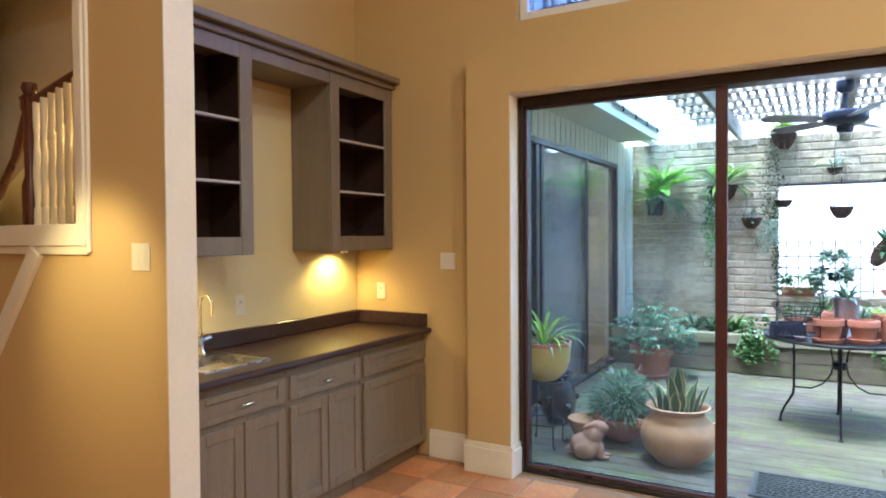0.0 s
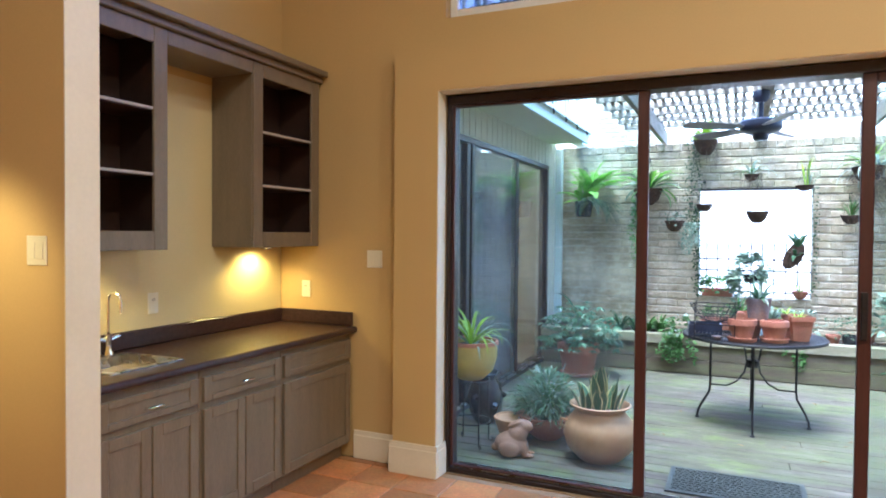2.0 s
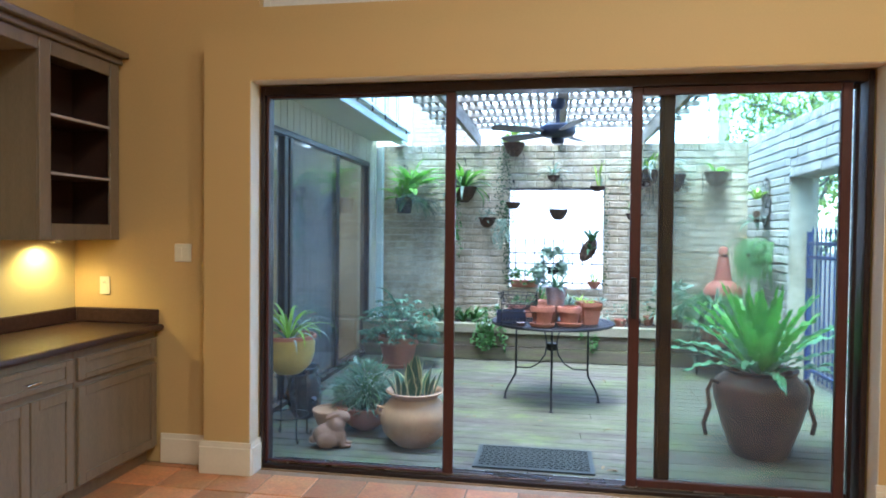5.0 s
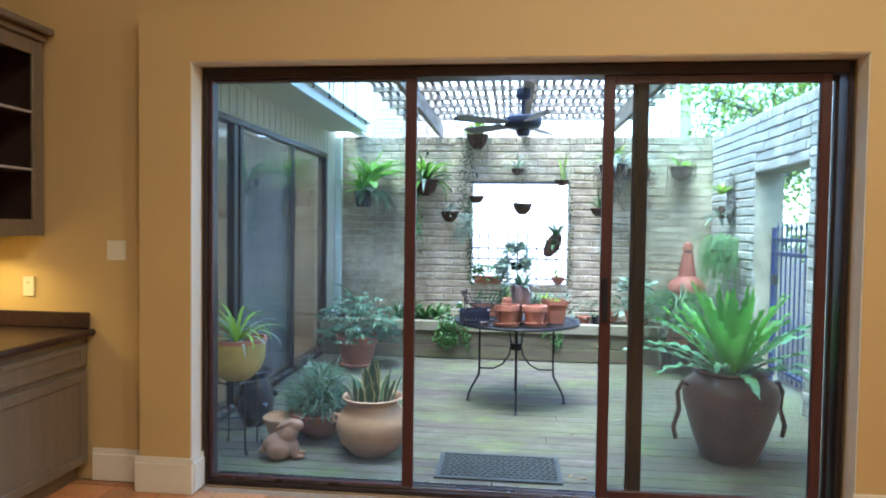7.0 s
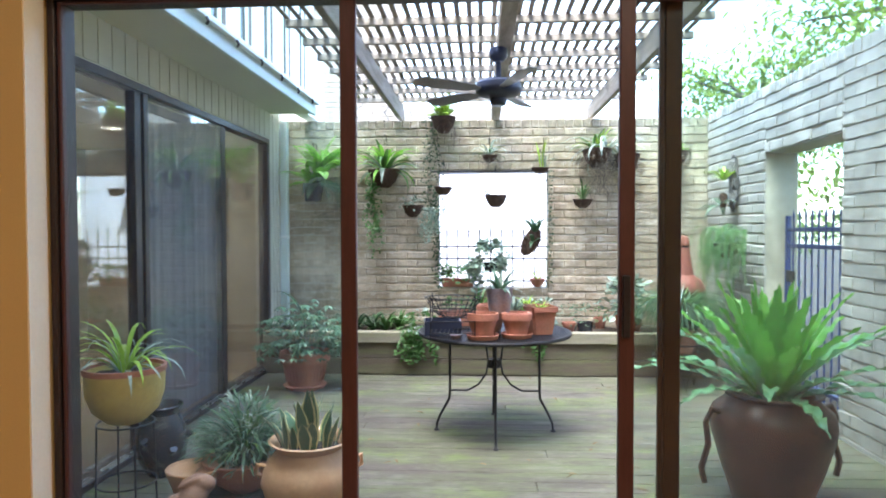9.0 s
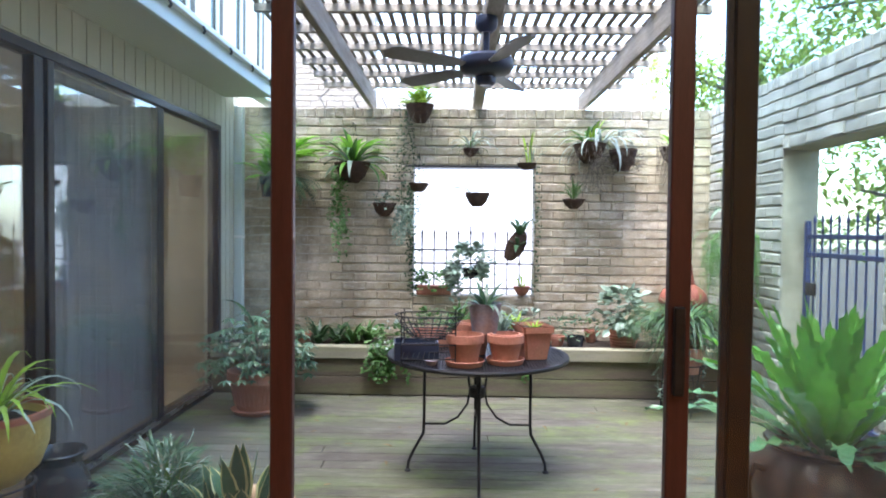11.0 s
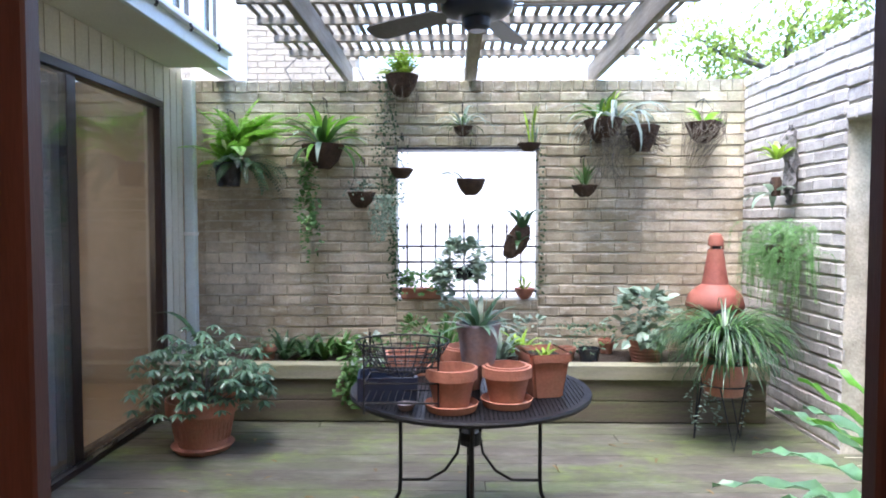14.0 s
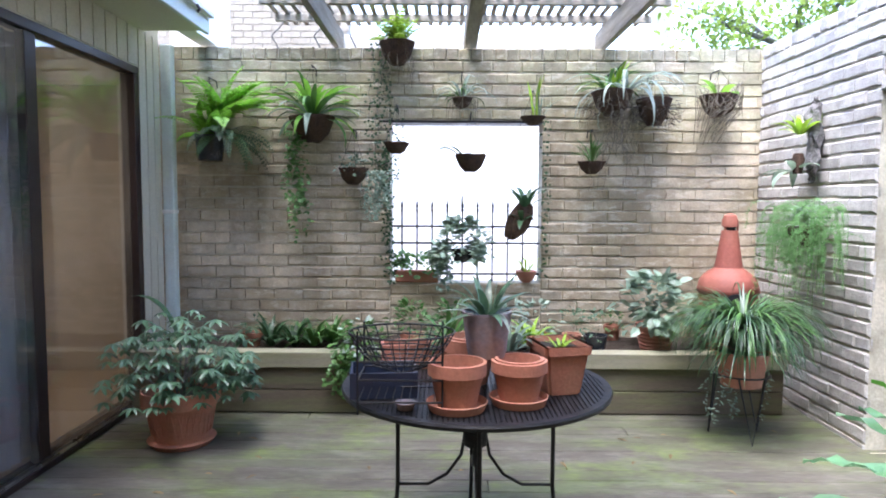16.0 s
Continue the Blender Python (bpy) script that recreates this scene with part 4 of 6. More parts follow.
# ---- pergola ----
pg = thing("pergola", "weathered timber pergola with a lattice of thin slats over the deck", "pergola", (0, 0, 0))
for x in (-0.57, 0.545, 1.66):
    block("beam", x - 0.025 if x != 0.545 else x - 0.05, x + 0.025 if x != 0.545 else x + 0.05, 4.21, 9.42, 2.735, 2.915, PERGOLA, pg)
for k in range(9):
    y0 = 5.30 + 0.47 * k
    block("purlin", -1.05, 2.02, y0, y0 + 0.04, 2.917, 2.975, PERGOLA, pg)
block("end_board", -0.62, 1.70, 9.43, 9.46, 2.74, 2.90, WHITE_OUT, pg, "pale painted end board")
x = -1.03
k = 0
me = None
while x < 2.02:
    if me is None:
        bm = bevelled(-0.018, 0.018, 5.25, 9.42, 0, 0.012, 0.002)
        ob = part("slat", bm, LATH, pg)
        me = ob.data
    else:
        ob = new("slat", me)
        ob.parent = pg
    ob.location = (x, 0, 2.977)
    ob.rotation_euler = (0, 0, rnd.uniform(-0.001, 0.001))
    x += 0.088
tagged(part("post", bevelled(4.0, 4.2, 15.1, 15.3, -0.3, 5.0, 0.004), PERGOLA), "dark timber post beyond the garden wall", "post")

fan = thing("ceiling_fan", "navy outdoor ceiling fan hanging from the pergola beam on a rod", "fan", (0.50, 6.24, 2.45))
part("rod", tube([(0, 0, 0.05), (0, 0, 0.20)], 0.019, 12), FANBLUE, fan, smooth=True)
part("coupling", lathe([(0.0, 0.19), (0.035, 0.19), (0.062, 0.215), (0.068, 0.25), (0.062, 0.284), (0, 0.284)], 20), FANBLUE, fan, smooth=True)
part("motor", lathe([(0, -0.075), (0.085, -0.07), (0.14, -0.05), (0.160, -0.03), (0.165, 0.0), (0.163, 0.03), (0.145, 0.048), (0.05, 0.060), (0, 0.060)], 32), FANBLUE, fan, smooth=True)
part("switch_housing", lathe([(0, -0.125), (0.04, -0.125), (0.058, -0.11), (0.062, -0.08), (0.062, -0.072), (0, -0.072)], 20), FANBLUE, fan, smooth=True)
for k in range(5):
    a = radians(-3 + 72 * k)
    bm = bmesh.new()
    rows = [(0.14, 0.02), (0.20, 0.03), (0.22, 0.055), (0.45, 0.068), (0.62, 0.07), (0.66, 0.055), (0.675, 0.02)]
    tops = [[bm.verts.new((r0, s * w, -0.02 + s * w * 0.22 + dz)) for s in (-1, 1)] for dz in (0, 0.007) for r0, w in rows]
    n = len(rows)
    for base in (0, n):
        for i in range(n - 1):
            q = (tops[base + i][0], tops[base + i][1], tops[base + i + 1][1], tops[base + i + 1][0])
            bm.faces.new(q if base else q[::-1])
    for i in range(n - 1):
        for s in (0, 1):
            bm.faces.new((tops[i][s], tops[i + 1][s], tops[n + i + 1][s], tops[n + i][s]))
    ob = part("blade", bm, BLADE, fan, "dark blade")
    ob.rotation_euler = (0, 0, a)

# ---- table ----
tb = thing("patio_table", "round black iron mesh patio table with curved legs on the deck", "table", (0.475, 6.33, DECK))
TR, TZ = 0.562, 0.745
bm = bmesh.new()
stp = 0.0185
g = int(TR / stp)
for i in range(-g, g + 1):
    c = i * stp
    h = math.sqrt(max(0, (TR - 0.02) ** 2 - c * c))
    if h > 0.02:
        box(bm, c - 0.0055, c + 0.0055, -h, h, TZ - 0.005, TZ - 0.001)
        box(bm, -h, h, c - 0.0055, c + 0.0055, TZ - 0.0095, TZ - 0.0055)
part("mesh_top", bm, IRON, tb)
part("rim", lathe([(TR - 0.035, TZ), (TR - 0.005, TZ + 0.001), (TR, TZ - 0.008), (TR - 0.004, TZ - 0.022), (TR - 0.012, TZ - 0.024), (TR - 0.02, TZ - 0.01), (TR - 0.035, TZ - 0.006), (TR - 0.035, TZ)], 72), IRON, tb, smooth=True)
for k in range(4):
    a = radians(90 * k)
    c, s = math.cos(a), math.sin(a)
    prof = [(0.33, TZ - 0.02), (0.33, 0.30), (0.335, 0.24), (0.40, 0.12), (0.425, 0.06), (0.43, 0.01)]
    part("leg", tube([(r0 * c, r0 * s, z) for r0, z in prof], 0.0095, 10), IRON, tb, smooth=True)
    part("foot", lathe([(0, 0), (0.020, 0), (0.020, 0.008), (0.010, 0.016), (0, 0.016)], 14, at=(0.43 * c, 0.43 * s, 0.001)), IRON, tb)
    prof = [(0.33, 0.30), (0.20, 0.30), (0.12, 0.345), (0.06, 0.43), (0.045, 0.52), (0.06, 0.62), (0.11, TZ - 0.03)]
    part("brace", tube([(r0 * c, r0 * s, z) for r0, z in prof], 0.007, 8), IRON, tb, smooth=True)
part("hub", lathe([(0, 0.475), (0.05, 0.475), (0.055, 0.50), (0.05, 0.535), (0, 0.535)], 20), IRON, tb)


# ---- pots and plants ----
def pot_profile(kind, r, h):
    t = 0.012
    if kind == "rim":
        rb = r * 0.66
        return [(0, 0), (rb, 0), (r * 0.90, h * 0.72), (r, h * 0.725), (r * 1.0, h * 0.995), (r - t, h), (r * 0.84, h * 0.72), (rb - t, h * 0.10), (0, h * 0.10)]
    if kind == "jar":
        return [(0, 0), (r * 0.52, 0), (r * 0.60, h * 0.04), (r * 0.88, h * 0.22), (r, h * 0.46), (r * 0.93, h * 0.66), (r * 0.72, h * 0.82), (r * 0.66, h * 0.87), (r * 0.70, h * 0.92), (r * 0.82, h * 0.965), (r * 0.84, h * 0.985), (r * 0.80, h), (r * 0.68, h * 0.95), (r * 0.62, h * 0.87), (r * 0.60, h * 0.84), (0, h * 0.84)]
    if kind == "urn":
        return [(0, 0), (r * 0.55, 0), (r * 0.60, h * 0.03), (r * 0.82, h * 0.35), (r * 0.97, h * 0.62), (r, h * 0.74), (r * 0.95, h * 0.84), (r * 0.76, h * 0.92), (r * 0.72, h * 0.95), (r * 0.80, h * 0.985), (r * 0.78, h), (r * 0.66, h * 0.97), (r * 0.64, h * 0.9), (0, h * 0.88)]
    if kind == "cup":
        return [(0, 0), (r * 0.45, 0), (r * 0.50, h * 0.03), (r * 0.80, h * 0.24), (r * 0.95, h * 0.55), (r * 0.97, h * 0.9), (r * 0.97, h), (r * 0.90, h), (r * 0.86, h * 0.88), (0, h * 0.86)]
    if kind == "bowl":
        return [(0, 0), (r * 0.35, 0.004), (r * 0.72, h * 0.35), (r * 0.95, h * 0.85), (r, h * 0.97), (r * 0.97, h), (r * 0.90, h * 0.93), (0, h * 0.80)]
    if kind == "ribbed":
        p = [(0, 0), (r * 0.72, 0)]
        for k in range(5):
            z = h * (0.06 + 0.14 * k)
            p += [(r * (0.74 + 0.045 * k), z), (r * (0.79 + 0.045 * k), z + h * 0.05), (r * (0.76 + 0.045 * k), z + h * 0.12)]
        return p + [(r * 0.98, h * 0.80), (r, h * 0.86), (r, h * 0.98), (r - 0.012, h), (r * 0.86, h * 0.86), (0, h * 0.84)]
    rb = r * 0.74
    return [(0, 0), (rb, 0), (r * 0.97, h * 0.93), (r, h * 0.94), (r, h), (r - 0.008, h), (r * 0.92, h * 0.86), (0, h * 0.84)]


def pot(parent, kind, r, h, mat, label, at=(0, 0, 0), squash=(1, 1), name="pot"):
    return part(name, lathe(pot_profile(kind, r, h), 36, at=at, squash=squash), mat, parent, label, smooth=True)


def soil(parent, r, z, at=(0, 0)):
    bm = lathe([(0, z + 0.008), (r * 0.5, z + 0.004), (r, z)], 20, at=(at[0], at[1], 0))
    for v in bm.verts:
        v.co.z += rnd.uniform(-0.004, 0.006)
    part("soil", bm, SOIL, parent)


def saucer(parent, r, z=0.0):
    part("saucer", lathe([(0, z), (r * 0.9, z), (r, z + 0.03), (r * 0.96, z + 0.032), (r * 0.86, z + 0.010), (0, z + 0.010)], 32), TERRA, parent, smooth=True)


def straps(parent, name, mat, r, n, place, length, width, rise=(35, 85), droop=(60, 120), label="", each=False, seg=7, **more):
    bm = bmesh.new()
    for k in range(n):
        a = 2.399 * k + r.uniform(-0.3, 0.3)
        s = r.uniform(0.7, 1.1)
        if each:
            bm = bmesh.new()
        strap(bm, (place[0] + 0.02 * math.cos(a), place[1] + 0.02 * math.sin(a), place[2]), a, length * s, width, r.uniform(*rise), r.uniform(*droop), n=seg, **more)
        if each:
            part(name, bm, mat, parent, label)
    if not each:
        part(name, bm, mat, parent, label)


def trail(bm, r, start, length, leaf_len, leaf_w, n, wander=0.03, out=(0, 0)):
    p = Vector(start)
    for k in range(n):
        p = p + Vector((r.gauss(out[0], wander) * 0.3, r.gauss(out[1], wander * 0.3) * 0.3, -length / n))
        leaf(bm, p, (r.gauss(0, 1), r.gauss(-0.5, 0.6), r.gauss(-0.3, 0.4)), (0, -0.6, 0.8), leaf_len * r.uniform(0.6, 1.2), leaf_w)


R = random.Random(11)

# table top group
TT = DECK + TZ + 0.002


def clay_pot_on_table(x, y, r, h, sau, label, stacked=False):
    p = thing("flower_pot", label, "flower pot", (x, y, TT), group="clay pots on the table")
    if sau:
        saucer(p, r * 1.05)
    z = 0.012 if sau else 0
    pot(p, "rim", r, h, TERRA, "", at=(0, 0, z))
    if stacked:
        pot(p, "rim", r * 0.86, h * 0.9, TERRA, "nested inner pot", at=(0, 0, z + h * 0.14), name="inner_pot")
    return p


clay_pot_on_table(0.388, 5.96, 0.108, 0.165, True, "empty terracotta pot with a saucer on the black table")
clay_pot_on_table(0.622, 6.03, 0.106, 0.155, True, "terracotta pot holding a second nested pot on the black table", True)
clay_pot_on_table(0.45, 6.32, 0.11, 0.19, False, "terracotta pot standing behind the others on the table", True)
mp = thing("potted_plant", "faded mauve clay pot with a small agave on terracotta pots", "potted plant", (0.505, 6.12, TT + 0.160))
pot(mp, "plain", 0.098, 0.175, MAUVE, "faded mauve pot")
soil(mp, 0.086, 0.152)
straps(mp, "leaf", BLUEG, R, 18, (0, 0, 0.15), 0.22, 0.034, (15, 80), (40, 110), each=True, belly=0.3)
straps(mp, "leaf", PALE, R, 8, (0, 0, 0.15), 0.20, 0.028, (10, 60), (50, 120), each=True, belly=0.3)
straps(mp, "leaf", SILVER, R, 2, (0, 0, 0.145), 0.26, 0.016, (82, 88), (5, 15), each=True)
tr2 = thing("potted_plant", "square terracotta trough with small lime green seedlings on the black table", "potted plant", (0.80, 6.22, TT), 12)
bm = bmesh.new()
for w0, w1, z0, z1 in ((0.078, 0.102, 0.0, 0.185), (0.112, 0.114, 0.185, 0.225)):
    a = [bm.verts.new((sx * w0, sy * w0 * 1.25, z0)) for sx, sy in ((-1, -1), (1, -1), (1, 1), (-1, 1))]
    b = [bm.verts.new((sx * w1, sy * w1 * 1.25, z1)) for sx, sy in ((-1, -1), (1, -1), (1, 1), (-1, 1))]
    bm.faces.new(a[::-1])
    if w0 < 0.1:
        bm.faces.new(b)
    for k in range(4):
        bm.faces.new((a[k], a[(k + 1) % 4], b[(k + 1) % 4], b[k]))
    if w0 > 0.1:
        c = [bm.verts.new((sx * (w1 - 0.014), sy * (w1 - 0.012) * 1.25, z1)) for sx, sy in ((-1, -1), (1, -1), (1, 1), (-1, 1))]
        d = [bm.verts.new((sx * (w1 - 0.018), sy * (w1 - 0.016) * 1.25, 0.19)) for sx, sy in ((-1, -1), (1, -1), (1, 1), (-1, 1))]
        for k in range(4):
            bm.faces.new((b[k], b[(k + 1) % 4], c[(k + 1) % 4], c[k]))
            bm.faces.new((c[k], c[(k + 1) % 4], d[(k + 1) % 4], d[k]))
bmesh.ops.bevel(bm, geom=[e for e in bm.edges if abs(e.verts[0].co.z - e.verts[1].co.z) > 0.02], offset=0.015, segments=3, affect="EDGES")
part("trough", bm, TERRA, tr2)
plain("soil", [(-0.09, 0.09, -0.115, 0.115, 0.192, 0.200)], SOIL, tr2)
tr2.scale = (0.86, 0.86, 0.88)
straps(tr2, "leaves", LIME, R, 12, (0.0, -0.03, 0.196), 0.08, 0.016, (40, 85), (30, 90))
for px_, py_, rr, hh, mt, lab, ln in ((0.62, 6.36, 0.085, 0.14, BROWNPOT, "dark brown pot with trailing silvery leaves on the table", 0.20), (0.72, 6.50, 0.09, 0.13, TERRA, "terracotta pot with bright lime leaves at the back of the table", 0.17),
                                     (0.36, 6.55, 0.10, 0.13, TERRA, "terracotta pot with a bushy green plant behind the wire basket", 0.24)):
    q = thing("potted_plant", lab, "potted plant", (px_, py_, TT))
    pot(q, "plain", rr, hh, mt, "")
    soil(q, rr * 0.9, hh * 0.86)
    straps(q, "leaves", LIME if "lime" in lab else SILVER if "silvery" in lab else MID, R, 26, (0, 0, hh * 0.86), ln, 0.022, (20, 85), (60, 130))
rc = thing("planter_trough", "long low terracotta trough lying empty behind the wire basket", "planter", (0.22, 6.60, TT), 8)
bm = bmesh.new()
for q in ((-0.17, 0.17, -0.07, -0.058, 0, 0.11), (-0.17, 0.17, 0.058, 0.07, 0, 0.11), (-0.17, -0.158, -0.0575, 0.0575, 0, 0.11), (0.158, 0.17, -0.0575, 0.0575, 0, 0.11), (-0.158, 0.158, -0.0575, 0.0575, 0, 0.012)):
    box(bm, *q)
part("trough", bm, TERRA, rc)
bt = thing("plastic_tub", "dark blue plastic tub standing on the black table", "tub", (0.10, 6.17, TT), 6)
bm = bmesh.new()
for q in ((-0.13, 0.13, -0.10, -0.092, 0, 0.10), (-0.13, 0.13, 0.092, 0.10, 0, 0.10), (-0.13, -0.122, -0.0915, 0.0915, 0, 0.10), (0.122, 0.13, -0.0915, 0.0915, 0, 0.10), (-0.122, 0.122, -0.0915, 0.0915, 0, 0.008)):
    box(bm, *q)
part("tub", bm, BLUEPOT, bt)
wb = thing("wire_basket", "dark wire hanging basket standing on a wire stand on the table", "basket", (0.185, 5.98, TT))
def wires(bm, r0, r1, z0, z1, n, levels, sx=1.0, sy=1.0):
    for k in range(levels):
        u = k / (levels - 1)
        rr, z = r0 + (r1 - r0) * math.sqrt(u), z0 + (z1 - z0) * u
        tube([(x * sx, y * sy, zz) for x, y, zz in ring_points(rr, z, 24)], 0.0028 if k < levels - 1 else 0.004, 5, bm)
    for k in range(n):
        a = 2 * math.pi * k / n
        tube([((r0 + (r1 - r0) * math.sqrt(u)) * math.cos(a) * sx, (r0 + (r1 - r0) * math.sqrt(u)) * math.sin(a) * sy, z0 + (z1 - z0) * u) for u in (0, 0.15, 0.4, 0.7, 1)], 0.0024, 4, bm)
    return bm
part("wire_bowl", wires(bmesh.new(), 0.05, 0.195, 0.14, 0.28, 26, 5, 1.0, 0.8), IRON, wb, kind="stuff")
bm = bmesh.new()
for z in (0.045, 0.125, 0.19):
    tube([(-0.15, -0.10, z), (0.15, -0.10, z), (0.15, 0.10, z), (-0.15, 0.10, z), (-0.15, -0.10, z)], 0.004, 5, bm)
for sx in (-1, 1):
    for sy in (-1, 1):
        tube([(sx * 0.15, sy * 0.10, 0.0), (sx * 0.15, sy * 0.10, 0.30)], 0.004, 5, bm)
for k in range(9):
    tube([(-0.12 + 0.03 * k, -0.10, 0.045), (-0.12 + 0.03 * k, 0.10, 0.045)], 0.002, 4, bm)
part("wire_frame", bm, IRON, wb)
sh = thing("clay_shard", "small pale clay saucer lying under the wire stand", "saucer", (0.20, 5.95, TT))
part("dish", lathe([(0, 0.0), (0.028, 0.0), (0.040, 0.026), (0.036, 0.026), (0.026, 0.006), (0, 0.006)], 20), MAUVE, sh, smooth=True)

# mat
mt = thing("door_mat", "dark rubber door mat with an open scroll pattern on the deck", "mat", (0.36, 4.67, DECK + 0.001))
bm = bmesh.new()
for q in ((-0.40, 0.40, -0.235, -0.205), (-0.40, 0.40, 0.205, 0.235), (-0.40, -0.37, -0.205, 0.205), (0.37, 0.40, -0.205, 0.205)):
    box(bm, *q, 0, 0.012)
part("border", bm, RUBBER, mt)
plain("backing", [(-0.37, 0.37, -0.205, 0.205, 0.0, 0.004)], RUBBER, mt)
bm = bmesh.new()
for i in range(18):
    for j in range(10):
        tube(ring_points(0.020, 0.007, 9, -0.348 + 0.041 * i + (0.01 if j % 2 else 0), -0.184 + 0.041 * j), 0.0048, 5, bm)
part("scroll_pattern", bm, RUBBER, mt, kind="stuff")

# front left group
def handles(parent, r, z, mat):
    for sg in (-1, 1):
        part("handle", tube([(sg * r * 0.95, 0, z), (sg * (r + 0.035), 0, z + 0.015), (sg * (r + 0.035), 0, z - 0.035), (sg * r * 0.98, 0, z - 0.05)], 0.012, 10), mat, parent, smooth=True)


sn = thing("potted_plant", "sandy clay jar with cream edged snake plant leaves", "potted plant", (-0.52, 4.86, DECK), 20)
pot(sn, "jar", 0.255, 0.40, TERRA_PALE, "round bellied sandy clay jar")
soil(sn, 0.165, 0.345)
handles(sn, 0.235, 0.27, TERRA_PALE)
for k in range(26):
    a = R.uniform(0, 6.28)
    rr = R.uniform(0.02, 0.14)
    bm = bmesh.new()
    strap(bm, (rr * math.cos(a), rr * math.sin(a), 0.34), a, R.uniform(0.18, 0.36) if rr < 0.09 else R.uniform(0.14, 0.24), 0.078, R.uniform(62, 88), R.uniform(-12, 30), n=6, edge=0.26, belly=0.5, tip=0.02)
    part("leaf", bm, [SNAKE, SNAKE_EDGE], sn, "dark green leaf with a cream margin")

rb = thing("rabbit_statue", "sandy terracotta rabbit figure sitting on the deck behind the glass", "statue", (-1.07, 4.63, DECK), -35)
bm = bmesh.new()


def blob(bm, c, r3, n=20, m=12, tilt=0.0):
    rot = Matrix.Rotation(tilt, 4, "Y")
    rows = []
    for i in range(m + 1):
        th = math.pi * i / m
        rows.append([bm.verts.new(Vector(c) + rot @ Vector((r3[0] * math.sin(th) * math.cos(2 * math.pi * k / n), r3[1] * math.sin(th) * math.sin(2 * math.pi * k / n), r3[2] * math.cos(th)))) for k in range(n)])
    for a, b in zip(rows, rows[1:]):
        for k in range(n):
            bm.faces.new((a[k], b[k], b[(k + 1) % n], a[(k + 1) % n]))


blob(bm, (-0.02, 0, 0.10), (0.135, 0.105, 0.11), tilt=0.2)
blob(bm, (0.03, 0, 0.19), (0.08, 0.08, 0.11), tilt=0.5)
blob(bm, (0.085, 0, 0.275), (0.072, 0.052, 0.052), tilt=0.25)
for sg in (-1, 1):
    blob(bm, (-0.03, sg * 0.085, 0.075), (0.085, 0.035, 0.075))
    blob(bm, (0.09, sg * 0.045, 0.06), (0.028, 0.024, 0.075))
    blob(bm, (0.12, sg * 0.045, 0.016), (0.05, 0.024, 0.018))
    blob(bm, (0.015, sg * 0.030, 0.290), (0.075, 0.020, 0.018), 14, 8, -0.45)
blob(bm, (-0.15, 0, 0.06), (0.035, 0.035, 0.035))
bmesh.ops.scale(bm, verts=bm.verts, vec=(0.88, 0.88, 0.78))
bmesh.ops.translate(bm, verts=bm.verts, vec=(0, 0, 0.008))
for v in bm.verts:
    v.co.z = max(v.co.z, 0.0)
me = bpy.data.meshes.new("rabbit_statue")
bm.to_mesh(me)
bm.free()
me.materials.append(STATUE)
me.polygons.foreach_set("use_smooth", [True] * len(me.polygons))
bpy.data.objects.remove(rb)
rb = tagged(new("rabbit_statue", me), "sandy terracotta rabbit figure sitting on the deck behind the glass", "statue")
rb.matrix_basis = pose(-1.09, 4.66, DECK, 0, 0, 12)
rem = rb.modifiers.new("weld", "REMESH")
rem.mode, rem.voxel_size, rem.use_smooth_shade = "VOXEL", 0.007, True

gr = thing("potted_plant", "low terracotta bowl of grassy blue green leaves on the deck", "potted plant", (-0.98, 5.15, DECK))
pot(gr, "bowl", 0.235, 0.20, TERRA, "wide terracotta bowl")
soil(gr, 0.20, 0.165)
straps(gr, "leaves", BLUEG, R, 150, (0, 0.02, 0.165), 0.44, 0.016, (35, 88), (60, 140))
straps(gr, "leaves", MID, R, 60, (0, 0.02, 0.165), 0.40, 0.016, (40, 88), (60, 140))
bm = bmesh.new()
for k in range(170):
    a, rr = R.uniform(0, 6.28), R.uniform(0.02, 0.15)
    strap(bm, (rr * math.cos(a), rr * math.sin(a), 0.165), a + R.gauss(0, 0.5), R.uniform(0.20, 0.34), 0.015, R.uniform(40, 88), R.uniform(50, 130), n=5)
part("leaves", bm, SILVER, gr)
part("leaves", spray(bmesh.new(), R, 420, 0.27, 0.34, 0.085, 0.014, 0.7, 0.15), BLUEG, gr)
part("leaves", spray(bmesh.new(), R, 110, 0.25, 0.34, 0.080, 0.014, 0.7, 0.17), PALE, gr)
eb = thing("flower_pot", "low empty terracotta bowl with a dark rim behind the rabbit figure", "flower pot", (-1.20, 4.98, DECK))
pot(eb, "bowl", 0.15, 0.19, TERRA_PALE, "")

ur = thing("strawberry_jar", "black glazed strawberry jar with side pockets beside the glass doors", "jar", (-1.57, 5.36, DECK))
pot(ur, "jar", 0.150, 0.43, BLACKPOT, "")
for k in range(6):
    a = radians(60 * k + 20)
    c, s = math.cos(a), math.sin(a)
    z = 0.17 if k % 2 else 0.23
    part("pocket", tube([(0.12 * c, 0.12 * s, z - 0.02), (0.148 * c, 0.148 * s, z), (0.162 * c, 0.162 * s, z + 0.02)], 0.018, 12, taper=1.25), BLACKPOT, ur, smooth=True)

